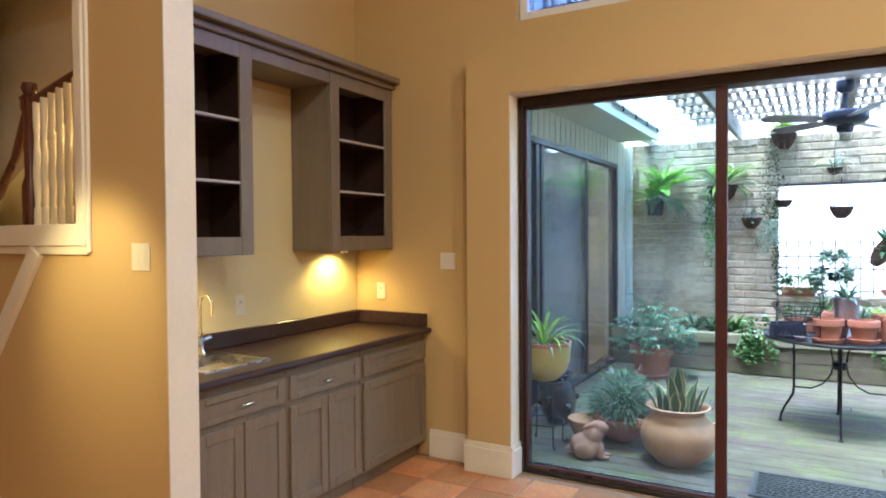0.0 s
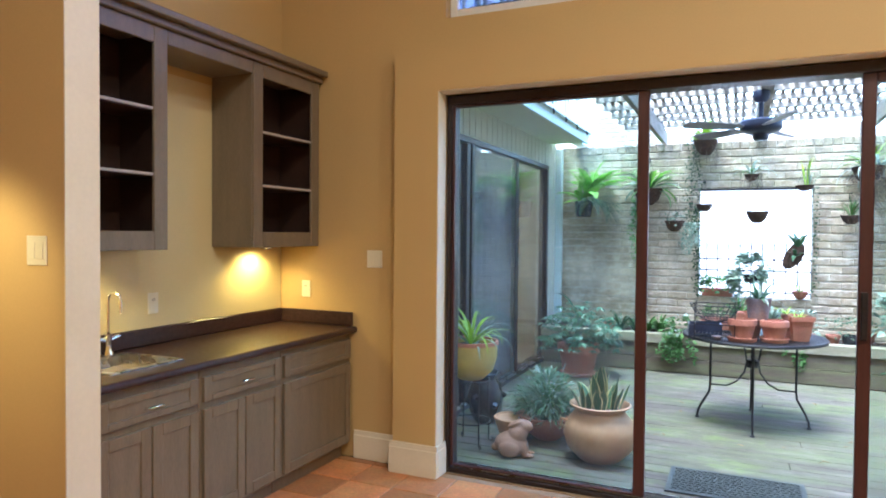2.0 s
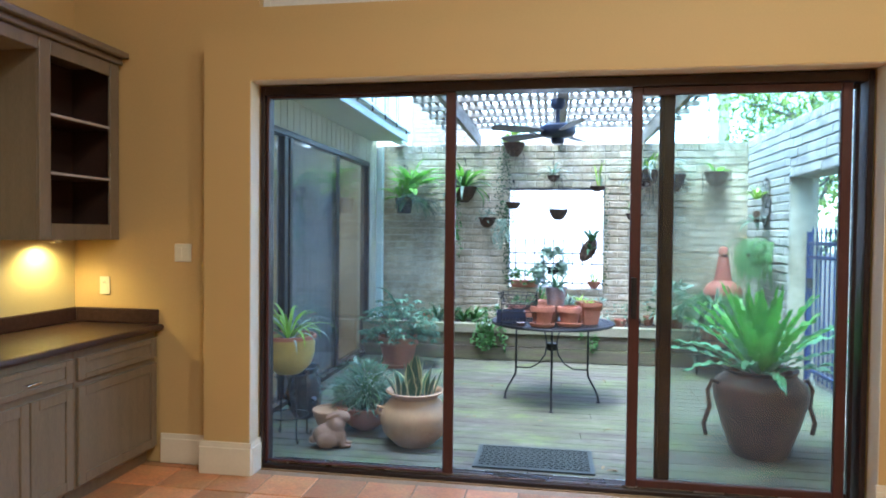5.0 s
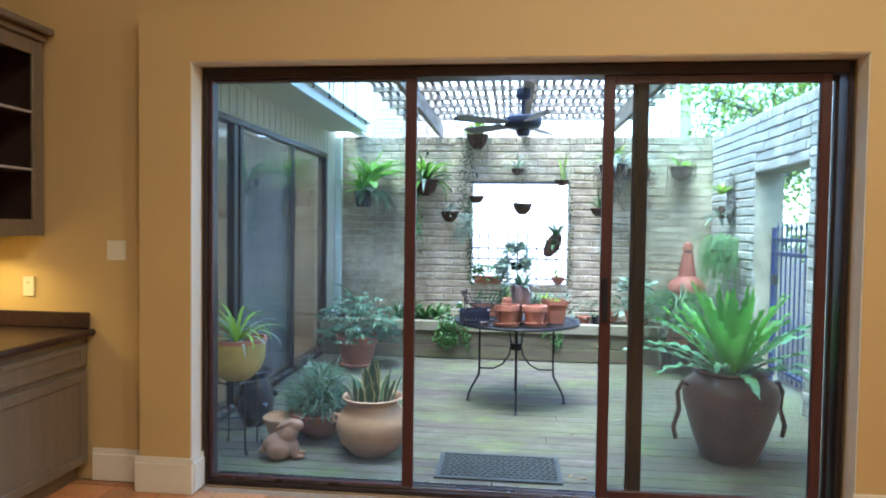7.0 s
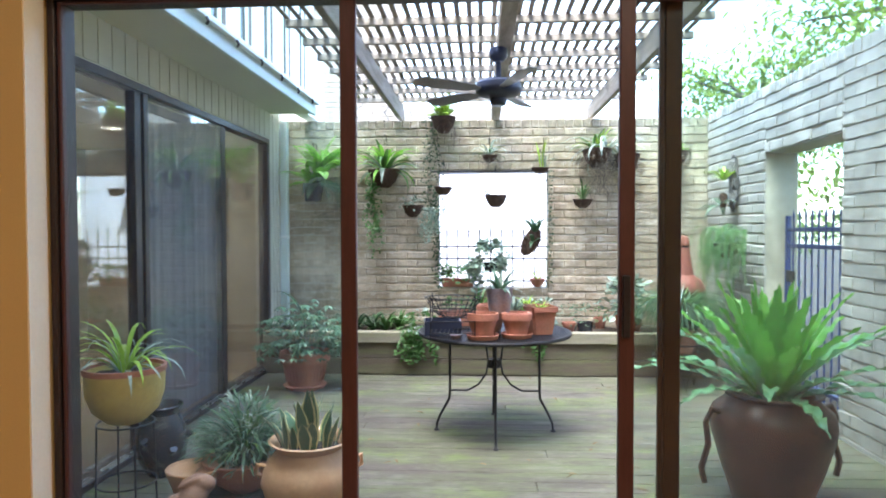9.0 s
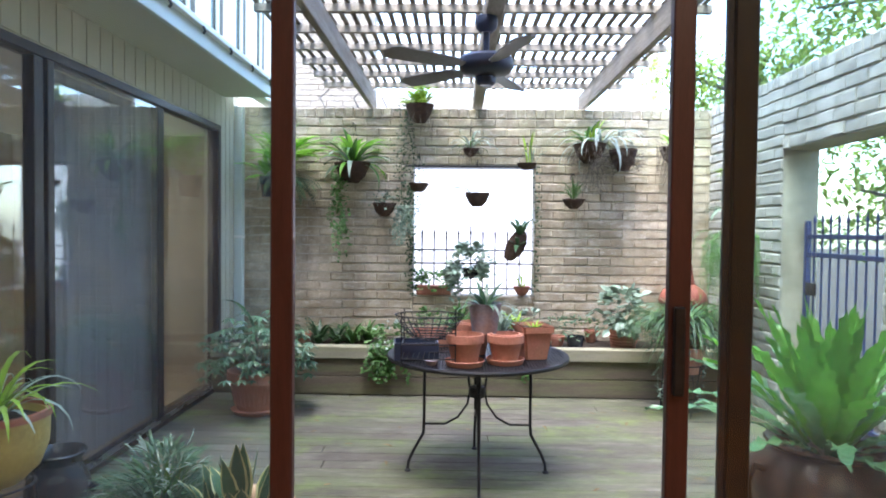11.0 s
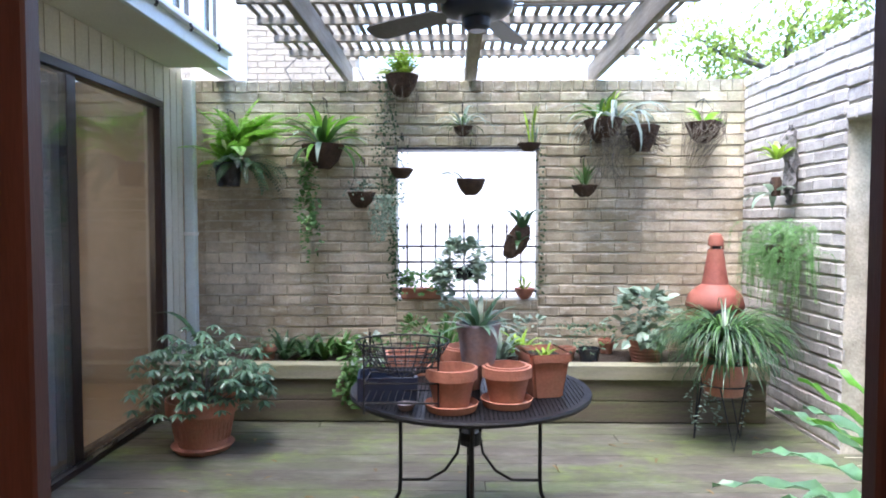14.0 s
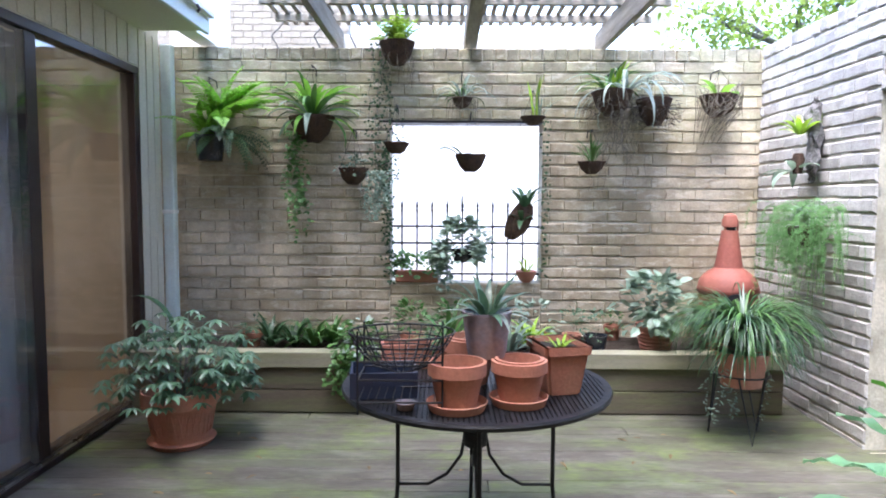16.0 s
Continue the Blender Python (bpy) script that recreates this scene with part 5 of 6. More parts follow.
ps = thing("plant_stand", "thin dark wire plant stand on the deck beside the glass doors", "plant stand", (-1.47, 4.78, DECK))
for k in range(4):
    a = radians(45 + 90 * k)
    c, s = math.cos(a), math.sin(a)
    part("leg", tube([(0.14 * c, 0.14 * s, 0.49), (0.15 * c, 0.15 * s, 0.02), (0.17 * c, 0.17 * s, 0.006), (0.185 * c, 0.185 * s, 0.02), (0.18 * c, 0.18 * s, 0.035)], 0.005, 7), IRON, ps, smooth=True)
for z, r0 in ((0.49, 0.14), (0.18, 0.146)):
    part("ring", tube(ring_points(r0, z), 0.005, 7), IRON, ps, smooth=True)
yp = thing("potted_plant", "ochre glazed bowl pot with a spider plant on the wire stand", "potted plant", (-1.47, 4.78, DECK + 0.496))
pot(yp, "cup", 0.200, 0.27, YELLOWPOT, "ochre glazed pot with a clay rim")
part("rim", lathe([(0.187, 0.262), (0.203, 0.262), (0.203, 0.29), (0.187, 0.29), (0.187, 0.262)], 36), TERRA, yp, "bare clay rim", smooth=True)
soil(yp, 0.175, 0.245)
straps(yp, "leaf", LIME, R, 22, (0, 0, 0.245), 0.42, 0.026, (40, 88), (90, 180), each=True)
straps(yp, "leaf", PALE, R, 14, (0, 0, 0.245), 0.40, 0.022, (30, 80), (100, 180), each=True)

# cycad
cy = thing("potted_plant", "large dark brown jar with a spreading cycad on the deck", "potted plant", (1.94, 5.10, DECK), 10)
pot(cy, "urn", 0.315, 0.62, BROWNPOT, "big dark brown glazed jar")
soil(cy, 0.20, 0.51)
for sg in (-1, 1):
    part("handle", tube([(sg * 0.26, 0, 0.50), (sg * 0.345, 0, 0.53), (sg * 0.375, 0, 0.46), (sg * 0.36, 0, 0.34), (sg * 0.40, 0, 0.22), (sg * 0.38, 0, 0.14)], 0.016, 10), BROWNPOT, cy, smooth=True)
part("trunk", lathe([(0.09, 0.45), (0.10, 0.55), (0.07, 0.66), (0, 0.70)], 14), BARK, cy)


def cyc_leaf(az, length, rise, droop, w, mat):
    bm = bmesh.new()
    n = 22
    strap(bm, (0.05 * math.cos(az), 0.05 * math.sin(az), 0.56), az, length, w, rise, droop, n=n, fold=0.35, belly=0.62, tip=0.02)
    r = random.Random(int(az * 1000))
    ph = r.uniform(0, 6)
    bm.verts.ensure_lookup_table()
    for i, v in enumerate(bm.verts):
        if i % 3 != 1:
            mid = bm.verts[i - (i % 3) + 1].co
            row = i // 3
            v.co = mid + (v.co - mid) * (1.0 + 0.30 * math.sin(row * 2.4 + ph)) + Vector((0, 0, 0.012 * math.sin(row * 1.7 + ph + (0 if i % 3 else 2))))
    part("frond", bm, mat, cy, smooth=True)


for k in range(50):
    tier = k / 50
    a = 2.399 * k
    cyc_leaf(a, R.uniform(0.56, 0.70) + 0.08 * tier, 90 - 66 * tier + R.uniform(-6, 6), 4 + 50 * tier, 0.090 - 0.02 * tier, CYCAD if tier < 0.62 else LEAN)

# umbrella plant, back left
um = thing("potted_plant", "ribbed terracotta pot with a bushy umbrella plant in the deck corner", "potted plant", (-1.29, 7.60, DECK))
pot(um, "rim", 0.235, 0.33, TERRA, "terracotta pot with a patterned band", at=(0, 0, 0.02))
part("foot", lathe([(0, 0), (0.175, 0), (0.205, 0.035), (0.195, 0.04), (0, 0.02)], 32), TERRA, um, smooth=True)
bm = bmesh.new()
for k in range(64):
    a = 2 * math.pi * k / 64
    a2 = a + 0.12 * (1 if k % 2 else -1)
    tube([(0.176 * math.cos(a), 0.176 * math.sin(a), 0.08), (0.205 * math.cos(a2), 0.205 * math.sin(a2), 0.24)], 0.0035, 4, bm)
part("relief", bm, TERRA, um)
soil(um, 0.20, 0.26)
bm, bs = bmesh.new(), bmesh.new()
for k in range(185):
    a = R.uniform(0, 6.28)
    rr = 0.46 * math.sqrt(R.random())
    z = 0.30 + R.uniform(0.0, 0.52) * math.sqrt(max(0.05, 1 - (rr / 0.50) ** 2)) + 0.06 * R.random()
    p = (rr * math.cos(a), rr * math.sin(a), z)
    palmate(bm, R, p, R.uniform(0, 6), R.uniform(0.060, 0.100), 7)
    if k % 7 == 0:
        tube([(0.03 * math.cos(a), 0.03 * math.sin(a), 0.25), (rr * 0.6 * math.cos(a), rr * 0.6 * math.sin(a), z * 0.8), p], 0.006, 5, bs, 0.5)
part("stem", bs, BARK, um)
part("leaves", bm, BLUEG, um)
tall = bmesh.new()
strap(tall, (-0.02, 0.05, 0.5), 2.9, 0.62, 0.055, 88, 120, n=10, belly=0.7)
part("leaf", tall, DARK, um)

# stand with grassy plant, back right
s2 = thing("plant_stand", "black hairpin leg plant stand on the deck before the planter", "plant stand", (2.245, 7.75, DECK))
part("ring", tube(ring_points(0.17, 0.42), 0.006, 7), IRON, s2, smooth=True)
for k in range(3):
    a = radians(30 + 120 * k)
    c, s = math.cos(a), math.sin(a)
    part("leg", tube([(0.17 * math.cos(a - 0.5), 0.17 * math.sin(a - 0.5), 0.42), (0.185 * c, 0.185 * s, 0.006), (0.17 * math.cos(a + 0.5), 0.17 * math.sin(a + 0.5), 0.42)], 0.006, 7), IRON, s2, smooth=True)
g2 = thing("potted_plant", "dense fountain of long grassy leaves in a clay pot", "potted plant", (2.245, 7.75, DECK + 0.345))
pot(g2, "plain", 0.165, 0.22, TERRA, "")
soil(g2, 0.145, 0.19)
straps(g2, "leaves", DARK, R, 260, (0, 0, 0.19), 0.76, 0.013, (62, 92), (165, 225), seg=11)
straps(g2, "leaves", MID, R, 190, (0, 0, 0.19), 0.70, 0.013, (58, 92), (150, 215), seg=11)
straps(g2, "leaves", BLUEG, R, 90, (0, 0, 0.19), 0.64, 0.013, (50, 92), (140, 200), seg=11)
straps(g2, "leaves", DARK, R, 120, (0, -0.02, 0.20), 0.50, 0.013, (20, 60), (110, 150), seg=9)
straps(g2, "leaves", SILVER, R, 26, (0, 0, 0.19), 0.62, 0.014, (50, 90), (100, 170), seg=10)
bm = bmesh.new()
for k in range(5):
    trail(bm, R, (R.uniform(-0.2, 0.15), R.uniform(-0.15, 0.05), 0.15), 0.35, 0.035, 0.012, 22)
part("runner", bm, SILVER, g2, kind="stuff")

# chiminea standing behind the planter end
ch = thing("chiminea", "red clay chiminea with a capped chimney behind the grassy plant", "chiminea", (2.56, 8.72, PZ - 0.03))
part("body", lathe([(0, 0), (0.13, 0), (0.21, 0.12), (0.235, 0.30), (0.215, 0.43), (0.228, 0.445), (0.230, 0.475), (0.210, 0.54), (0.180, 0.58), (0.130, 0.615), (0.106, 0.635), (0.094, 0.70), (0.079, 0.80), (0.060, 0.925), (0.045, 0.925), (0.045, 0.6), (0, 0.6)], 40), CHIM, ch, smooth=True)
# Black disc in place of a mouth opening; its darkness is painted on
part("dark_mouth_disc", lathe([(0, 0), (0.085, 0), (0.085, 0.01), (0, 0.01)], 24), IRON, ch).matrix_basis = pose(-0.03, -0.225, 0.37, 90, 0, -8)
# Black ring paints the shade in the gap below the cap
part("dark_gap_ring", lathe([(0.040, 0.926), (0.042, 0.926), (0.042, 0.951), (0.040, 0.951), (0.040, 0.926)], 20), IRON, ch, "black ring for the dark gap under the chimney cap")
part("cap", lathe([(0.054, 0.950), (0.062, 0.955), (0.060, 1.00), (0.046, 1.04), (0.02, 1.055), (0, 1.057)], 28), CHIM, ch, smooth=True)
for k in range(3):
    a = radians(120 * k + 90)
    part("post", tube([(0.055 * math.cos(a), 0.055 * math.sin(a), 0.92), (0.055 * math.cos(a), 0.055 * math.sin(a), 0.962)], 0.008, 6), CHIM, ch)

# things in the planter
def planter_plant(x, y, kind, label, r=0.12, h=0.16, mat=TERRA, pk="rim", **k):
    p = thing("potted_plant", label, "potted plant", (x, y, PZ))
    if h:
        pot(p, pk, r, h, mat, "")
        soil(p, r * 0.8, h * 0.8)
    return p


p = planter_plant(1.93, 8.50, "", "ribbed clay pot with broad pale green leaves on the planter", 0.145, 0.20, TERRA, "ribbed")
part("leaves", spray(bmesh.new(), R, 330, 0.34, 0.36, 0.095, 0.062, 0.5, 0.18), SILVER, p)
p = planter_plant(1.46, 8.40, "", "small black pot on the planter", 0.088, 0.13, BLACKPOT, "plain")
part("leaves", spray(bmesh.new(), R, 40, 0.10, 0.2, 0.05, 0.02, 0.8, 0.1), BLUEG, p)
p = planter_plant(1.32, 8.60, "", "small clay pot with sparse succulents on the planter", 0.075, 0.10, TERRA)
part("leaves", spray(bmesh.new(), R, 140, 0.20, 0.22, 0.04, 0.018, 0.8, 0.06), BLUEG, p)
p = planter_plant(1.70, 8.86, "", "small clay pot at the back of the planter", 0.07, 0.12, TERRA)
part("leaves", spray(bmesh.new(), R, 60, 0.12, 0.14, 0.04, 0.02, 0.8, 0.08), MID, p)
p = planter_plant(2.40, 8.50, "", "clay pot half hidden at the planter end", 0.11, 0.17, TERRA)
part("leaves", spray(bmesh.new(), R, 110, 0.24, 0.24, 0.06, 0.03, 0.6, 0.10), DARK, p)
for x, w in ((0.10, 0.5), (0.42, 0.4), (0.85, 0.35), (1.05, 0.3)):
    p = planter_plant(x, 8.60, "", "low green clump with pale leaves growing in the planter", 0.1, 0.10, TERRA)
    part("leaves", spray(bmesh.new(), R, 150, 0.22, 0.28, 0.06, 0.028, 0.7, 0.05), MID if w > 0.35 else SILVER, p)
for x in (-0.98, -0.66, -0.80, -0.52):
    p = thing("shrub", "dark green rosette plant growing in the planter", "shrub", (x, 8.55 + R.uniform(-0.08, 0.1), PZ))
    straps(p, "leaves", DARK if x < -0.7 else MID, R, 34, (0, 0, 0), 0.30, 0.032, (30, 85), (60, 130), belly=0.5)
p = planter_plant(-1.12, 8.55, "", "small clay pot beside the umbrella plant on the planter", 0.075, 0.11, TERRA)
part("leaves", spray(bmesh.new(), R, 60, 0.13, 0.18, 0.05, 0.02, 0.7, 0.06), BLUEG, p)
iv = thing("ivy", "variegated ivy trailing over the planter edge", "ivy", (-0.25, 8.26, PZ + 0.03))
bm = spray(bmesh.new(), R, 170, 0.22, 0.20, 0.05, 0.035, 0.5, 0.0)
for k in range(18):
    trail(bm, R, (R.uniform(-0.17, 0.16), -0.13, 0.04), R.uniform(0.18, 0.34), 0.048, 0.034, 16)
part("leaves", bm, MID, iv)
part("leaves", spray(bmesh.new(), R, 60, 0.20, 0.20, 0.05, 0.032, 0.5, 0.02), PALE, iv)
iv = thing("ivy", "ivy trailing down the planter front behind the table", "ivy", (0.92, 8.26, PZ + 0.03))
bm = spray(bmesh.new(), R, 90, 0.16, 0.12, 0.05, 0.035, 0.5, 0.0)
for k in range(8):
    trail(bm, R, (R.uniform(-0.12, 0.12), -0.10, 0.03), R.uniform(0.15, 0.32), 0.04, 0.03, 14)
part("leaves", bm, MID, iv)
wp = thing("window_planter", "clay trough of small leaves on the wall window sill", "planter", (0.10, 9.05, 0.785))
part("trough", bevelled(-0.17, 0.19, -0.03, 0.065, 0, 0.10, 0.012), TERRA, wp)
part("leaves", spray(bmesh.new(), R, 330, 0.26, 0.17, 0.055, 0.034, 0.5, 0.07), MID, wp)
wp = thing("potted_plant", "clay pot with a spiky plant on the wall window sill", "potted plant", (1.02, 9.05, 0.785))
pot(wp, "bowl", 0.09, 0.10, TERRA, "")
straps(wp, "leaves", LIME, R, 22, (0, 0, 0.09), 0.22, 0.014, (30, 85), (40, 120))


# ---- hanging baskets on the brick wall ----
def hang_point(p, x, y, z, drop):
    part("wire", tube([(0, BACK - y - 0.004, drop), (0, 0, drop - 0.03), (0, 0, 0.05)], 0.0025, 5), IRON, p)
    part("bracket", tube([(0, BACK - y - 0.004, drop), (0, BACK - y - 0.004, drop - 0.08)], 0.005, 5), IRON, p)


def basket(x, z, r, h, label, y=8.84, mat=COIR, kind="bowl", drop=0.25):
    p = thing("hanging_basket", label, "hanging basket", (x, y, z - h), group="baskets hung on the brick wall")
    bm = lathe(pot_profile(kind, r, h), 22)
    for v in bm.verts:
        v.co += Vector((R.gauss(0, 0.003), R.gauss(0, 0.003), R.gauss(0, 0.003)))
    part("bowl" if kind == "bowl" else "pot", bm, mat, p, smooth=True)
    for k in range(3):
        a = radians(90 + 120 * k)
        part("wire", tube([(r * 0.95 * math.cos(a), r * 0.95 * math.sin(a), h * 0.95), (0, 0, h + drop)], 0.0018, 4), IRON, p)
    part("bracket", tube([(0, BACK - y - 0.012, h + drop - 0.05), (0, BACK - y - 0.03, h + drop), (0, 0, h + drop)], 0.005, 6), IRON, p)
    return p


DARKROOT = material("dark_fibre_roots", (0.05, 0.038, 0.03), 0.9, grain=0.3, bump=0.2)


def shag(bm, r, h, n, hang):
    """Loose fibres all round a basket's bowl."""
    for _ in range(n):
        a, u = R.uniform(0, 6.28), R.uniform(0.1, 1.0)
        q = Vector((r * (0.55 + 0.45 * u) * math.cos(a), r * (0.55 + 0.45 * u) * math.sin(a), h * u))
        pts = [tuple(q)]
        for _ in range(4):
            q = q + Vector((0.02 * math.cos(a) + R.gauss(0, 0.018), 0.02 * math.sin(a) + R.gauss(0, 0.012), R.uniform(-hang * 0.5, 0.25 * hang)))
            pts.append(tuple(q))
        tube(pts, 0.0018, 3, bm)


# big bright fern
p = basket(-1.52, 1.97, 0.125, 0.20, "dark pot with a large bright sword fern on the wall", mat=BLACKPOT, kind="plain", drop=0.45)
bm = bmesh.new()
for k in range(34):
    u = R.random()
    frond(bm, (-0.02 + 0.20 * u, -0.02, 0.18 + 0.22 * u), 2.399 * k, R.uniform(0.26, 0.52), R.uniform(20, 90), R.uniform(20, 100), R.uniform(0.055, 0.08), 17, 0.024, R.uniform(0.0, 0.3))
for k in range(9):
    frond(bm, (0.05, -0.02, 0.30), R.uniform(-0.6, 0.3), R.uniform(0.45, 0.66), R.uniform(25, 60), R.uniform(30, 80), 0.10, 20, 0.024, 0.05)
part("fronds", bm, FERN, p)
# Dark hanging fronds: dry growth, and the fern's shadow on the wall in leaf colour
bm = bmesh.new()
for k in range(24):
    frond(bm, (0.08, 0, 0.20), R.uniform(-1.8, 0.6), R.uniform(0.35, 0.62), R.uniform(-10, 35), R.uniform(60, 100), 0.05, 18, 0.014, 0.1)
part("dry_fronds", bm, DARK, p)
# strap-leaved
p = basket(-0.71, 2.12, 0.180, 0.20, "coconut basket with arching glossy strap leaves hung on the wall", drop=0.40)
straps(p, "leaf", FERN, R, 20, (0, 0, 0.18), 0.50, 0.048, (10, 85), (80, 150), each=True, belly=0.5)
straps(p, "leaf", MID, R, 22, (0, 0, 0.17), 0.46, 0.046, (0, 80), (70, 150), each=True, belly=0.5)
straps(p, "leaf", SILVER, R, 9, (0, -0.04, 0.18), 0.46, 0.050, (5, 45), (80, 150), each=True, belly=0.5)
bm = bmesh.new()
for k in range(8):
    trail(bm, R, (-0.12 + R.uniform(-0.08, 0.08), -0.05, 0.10), R.uniform(0.5, 0.95), 0.05, 0.032, 30)
part("trailing_leaves", bm, MID, p)
# upper small
p = basket(-0.04, 2.70, 0.140, 0.18, "coconut basket with bright lime ferny leaves above the window corner", drop=0.12)
bm = bmesh.new()
for k in range(26):
    frond(bm, (0, 0, 0.14), 2.399 * k, R.uniform(0.20, 0.34), R.uniform(30, 90), R.uniform(20, 90), 0.055, 10, 0.028, 0.05)
part("fronds", bm, LIME, p)
bm = bmesh.new()
for k in range(26):
    a = R.uniform(0, 6.28)
    tube([(0.11 * math.cos(a), 0.11 * math.sin(a), R.uniform(0.02, 0.13)), (0.14 * math.cos(a), 0.14 * math.sin(a), R.uniform(-0.06, 0.06)), (0.13 * math.cos(a) + R.gauss(0, 0.02), 0.13 * math.sin(a), R.uniform(-0.2, -0.02))], 0.0018, 4, bm)
part("dry_root", bm, ROOTS, p, kind="stuff")
p = basket(-0.045, 1.92, 0.10, 0.09, "small dark basket hung at the window edge", drop=0.3)
p = basket(-0.385, 1.72, 0.12, 0.13, "coconut basket with trailing small ivy on the wall", drop=0.3)
bm = spray(bmesh.new(), R, 170, 0.15, 0.16, 0.036, 0.022, 0.6, 0.08)
for k in range(26):
    trail(bm, R, (0.15 + R.uniform(-0.07, 0.12), -0.02, 0.12), R.uniform(0.25, 0.42), 0.028, 0.02, 22)
part("trailing_leaves", bm, SILVER, p)
p = basket(0.543, 1.83, 0.125, 0.14, "coconut basket with one arching leaf before the window", drop=0.33)
for lx, ll, aa in ((-0.09, 0.34, 3.2), (-0.08, 0.28, 2.9), (-0.09, 0.24, 3.5), (-0.06, 0.28, 3.8)):
    bm = bmesh.new()
    strap(bm, (lx, 0, 0.12), aa, ll, 0.044, 44, 120, n=8, belly=0.5)
    part("leaf", bm, DARK, p, smooth=True)
p = basket(0.47, 2.27, 0.08, 0.08, "wire basket of thin drooping pale leaves over the window", drop=0.2)
straps(p, "leaf", PALE, R, 12, (0, -0.02, 0.07), 0.32, 0.030, (35, 80), (130, 175), each=True)
straps(p, "leaves", MID, R, 16, (0, 0, 0.07), 0.24, 0.018, (20, 85), (110, 170))
bm = bmesh.new()
for k in range(34):
    a = R.uniform(0, 6.28)
    tube([(0.05 * math.cos(a), 0.05 * math.sin(a), 0.05), (0.12 * math.cos(a), 0.09 * math.sin(a), R.uniform(-0.02, 0.14)), (0.13 * math.cos(a), 0.09 * math.sin(a), R.uniform(-0.16, 0.02))], 0.0018, 4, bm)
part("dry_root", bm, ROOTS, p, kind="stuff")
p = basket(1.03, 2.13, 0.10, 0.07, "small slatted orchid basket with tall upright leaves", drop=0.2)
straps(p, "leaf", LIME, R, 3, (0.02, 0, 0.05), 0.40, 0.034, (78, 92), (5, 40), each=True, belly=0.6)
straps(p, "leaves", SILVER, R, 9, (0.05, 0, 0.05), 0.26, 0.012, (45, 85), (20, 60))
# ivy ball in front of window
p = basket(0.48, 1.08, 0.09, 0.10, "hanging pot hidden by a ball of small variegated leaves", y=8.80, mat=BLACKPOT, kind="plain", drop=0.42)
bm = spray(bmesh.new(), R, 980, 0.25, 0.31, 0.058, 0.038, 0.5, 0.02)
for k in range(5):
    trail(bm, R, (-0.17 + R.uniform(-0.03, 0.1), 0, 0.05), R.uniform(0.18, 0.34), 0.055, 0.036, 12)
part("leaves", bm, SILVER, p)
# mounted staghorn on dark slab
p = thing("mounted_orchid", "orchid mounted on a tilted dark bark slab before the window", "hanging plant", (0.93, 8.84, 1.19))
bm = bmesh.new()
blob(bm, (0, 0, 0.12), (0.095, 0.05, 0.17), 12, 8, 0.5)
for v in bm.verts:
    v.co += Vector((R.gauss(0, 0.006), R.gauss(0, 0.006), R.gauss(0, 0.006)))
part("slab", bm, COIR, p)
straps(p, "leaf", DARK, R, 12, (0.05, 0, 0.20), 0.34, 0.046, (45, 85), (70, 130), each=True)
straps(p, "leaf", DARK, R, 8, (0.02, -0.04, 0.12), 0.24, 0.048, (0, 60), (60, 140), each=True)
part("wire", tube([(0.05, 0, 0.28), (0.02, BACK - 8.844, 0.95)], 0.002, 4), IRON, p)
# right cluster
p = basket(1.65, 2.33, 0.165, 0.20, "coconut basket with a large pale spider plant and dangling roots", drop=0.15)
straps(p, "leaf", PALE, R, 24, (0.10, -0.06, 0.19), 0.58, 0.034, (-5, 65), (110, 170), each=True)
straps(p, "leaf", MID, R, 14, (-0.04, 0, 0.19), 0.40, 0.028, (10, 80), (70, 150), each=True)
straps(p, "leaf", LIME, R, 12, (0.03, 0.02, 0.19), 0.34, 0.030, (30, 85), (40, 110), each=True)
bm = bmesh.new()
shag(bm, 0.165, 0.20, 90, 0.14)
for k in range(46):
    q = (R.uniform(-0.02, 0.14), -0.08, 0.04)
    pts = [q]
    for m in range(7):
        q = (q[0] + R.gauss(0, 0.030), q[1] + R.gauss(0, 0.008), q[2] - R.uniform(0.03, 0.085) * (1.5 if k % 9 == 0 else 0.8))
        pts.append(q)
    tube(pts, 0.0018, 4, bm)
part("dry_root", bm, ROOTS, p, kind="stuff")
p = basket(1.98, 2.27, 0.14, 0.21, "shaggy dark root ball basket beside the spider plant", drop=0.2)
bm = bmesh.new()
shag(bm, 0.14, 0.21, 150, 0.07)
part("dry_root", bm, DARKROOT, p, kind="stuff")
p = basket(2.49, 2.30, 0.15, 0.17, "coconut basket with a broad bright leaf and dry moss", drop=0.2)
straps(p, "leaf", FERN, R, 5, (0, 0, 0.15), 0.22, 0.085, (35, 80), (60, 110), each=True, belly=0.5)
bm = bmesh.new()
for k in range(70):
    a, b2 = R.uniform(0, 6.28), R.gauss(0, 0.5)
    tube([(0.13 * math.cos(a), 0.13 * math.sin(a), 0.15), (0.18 * math.cos(a), 0.16 * math.sin(a), R.uniform(0.08, 0.26)), (0.17 * math.cos(a + b2), 0.16 * math.sin(a + b2), R.uniform(0.0, 0.12)), (-0.09 + 0.09 * math.cos(a + b2), 0.12 * math.sin(a + b2), R.uniform(-0.22, 0.05))], 0.002, 4, bm)
part("dry_root", bm, ROOTS, p, kind="stuff")
p = basket(1.50, 1.78, 0.11, 0.10, "small coconut basket with thin upright green leaves", drop=0.25)
straps(p, "leaves", MID, R, 24, (0, 0, 0.09), 0.25, 0.016, (40, 88), (30, 110))
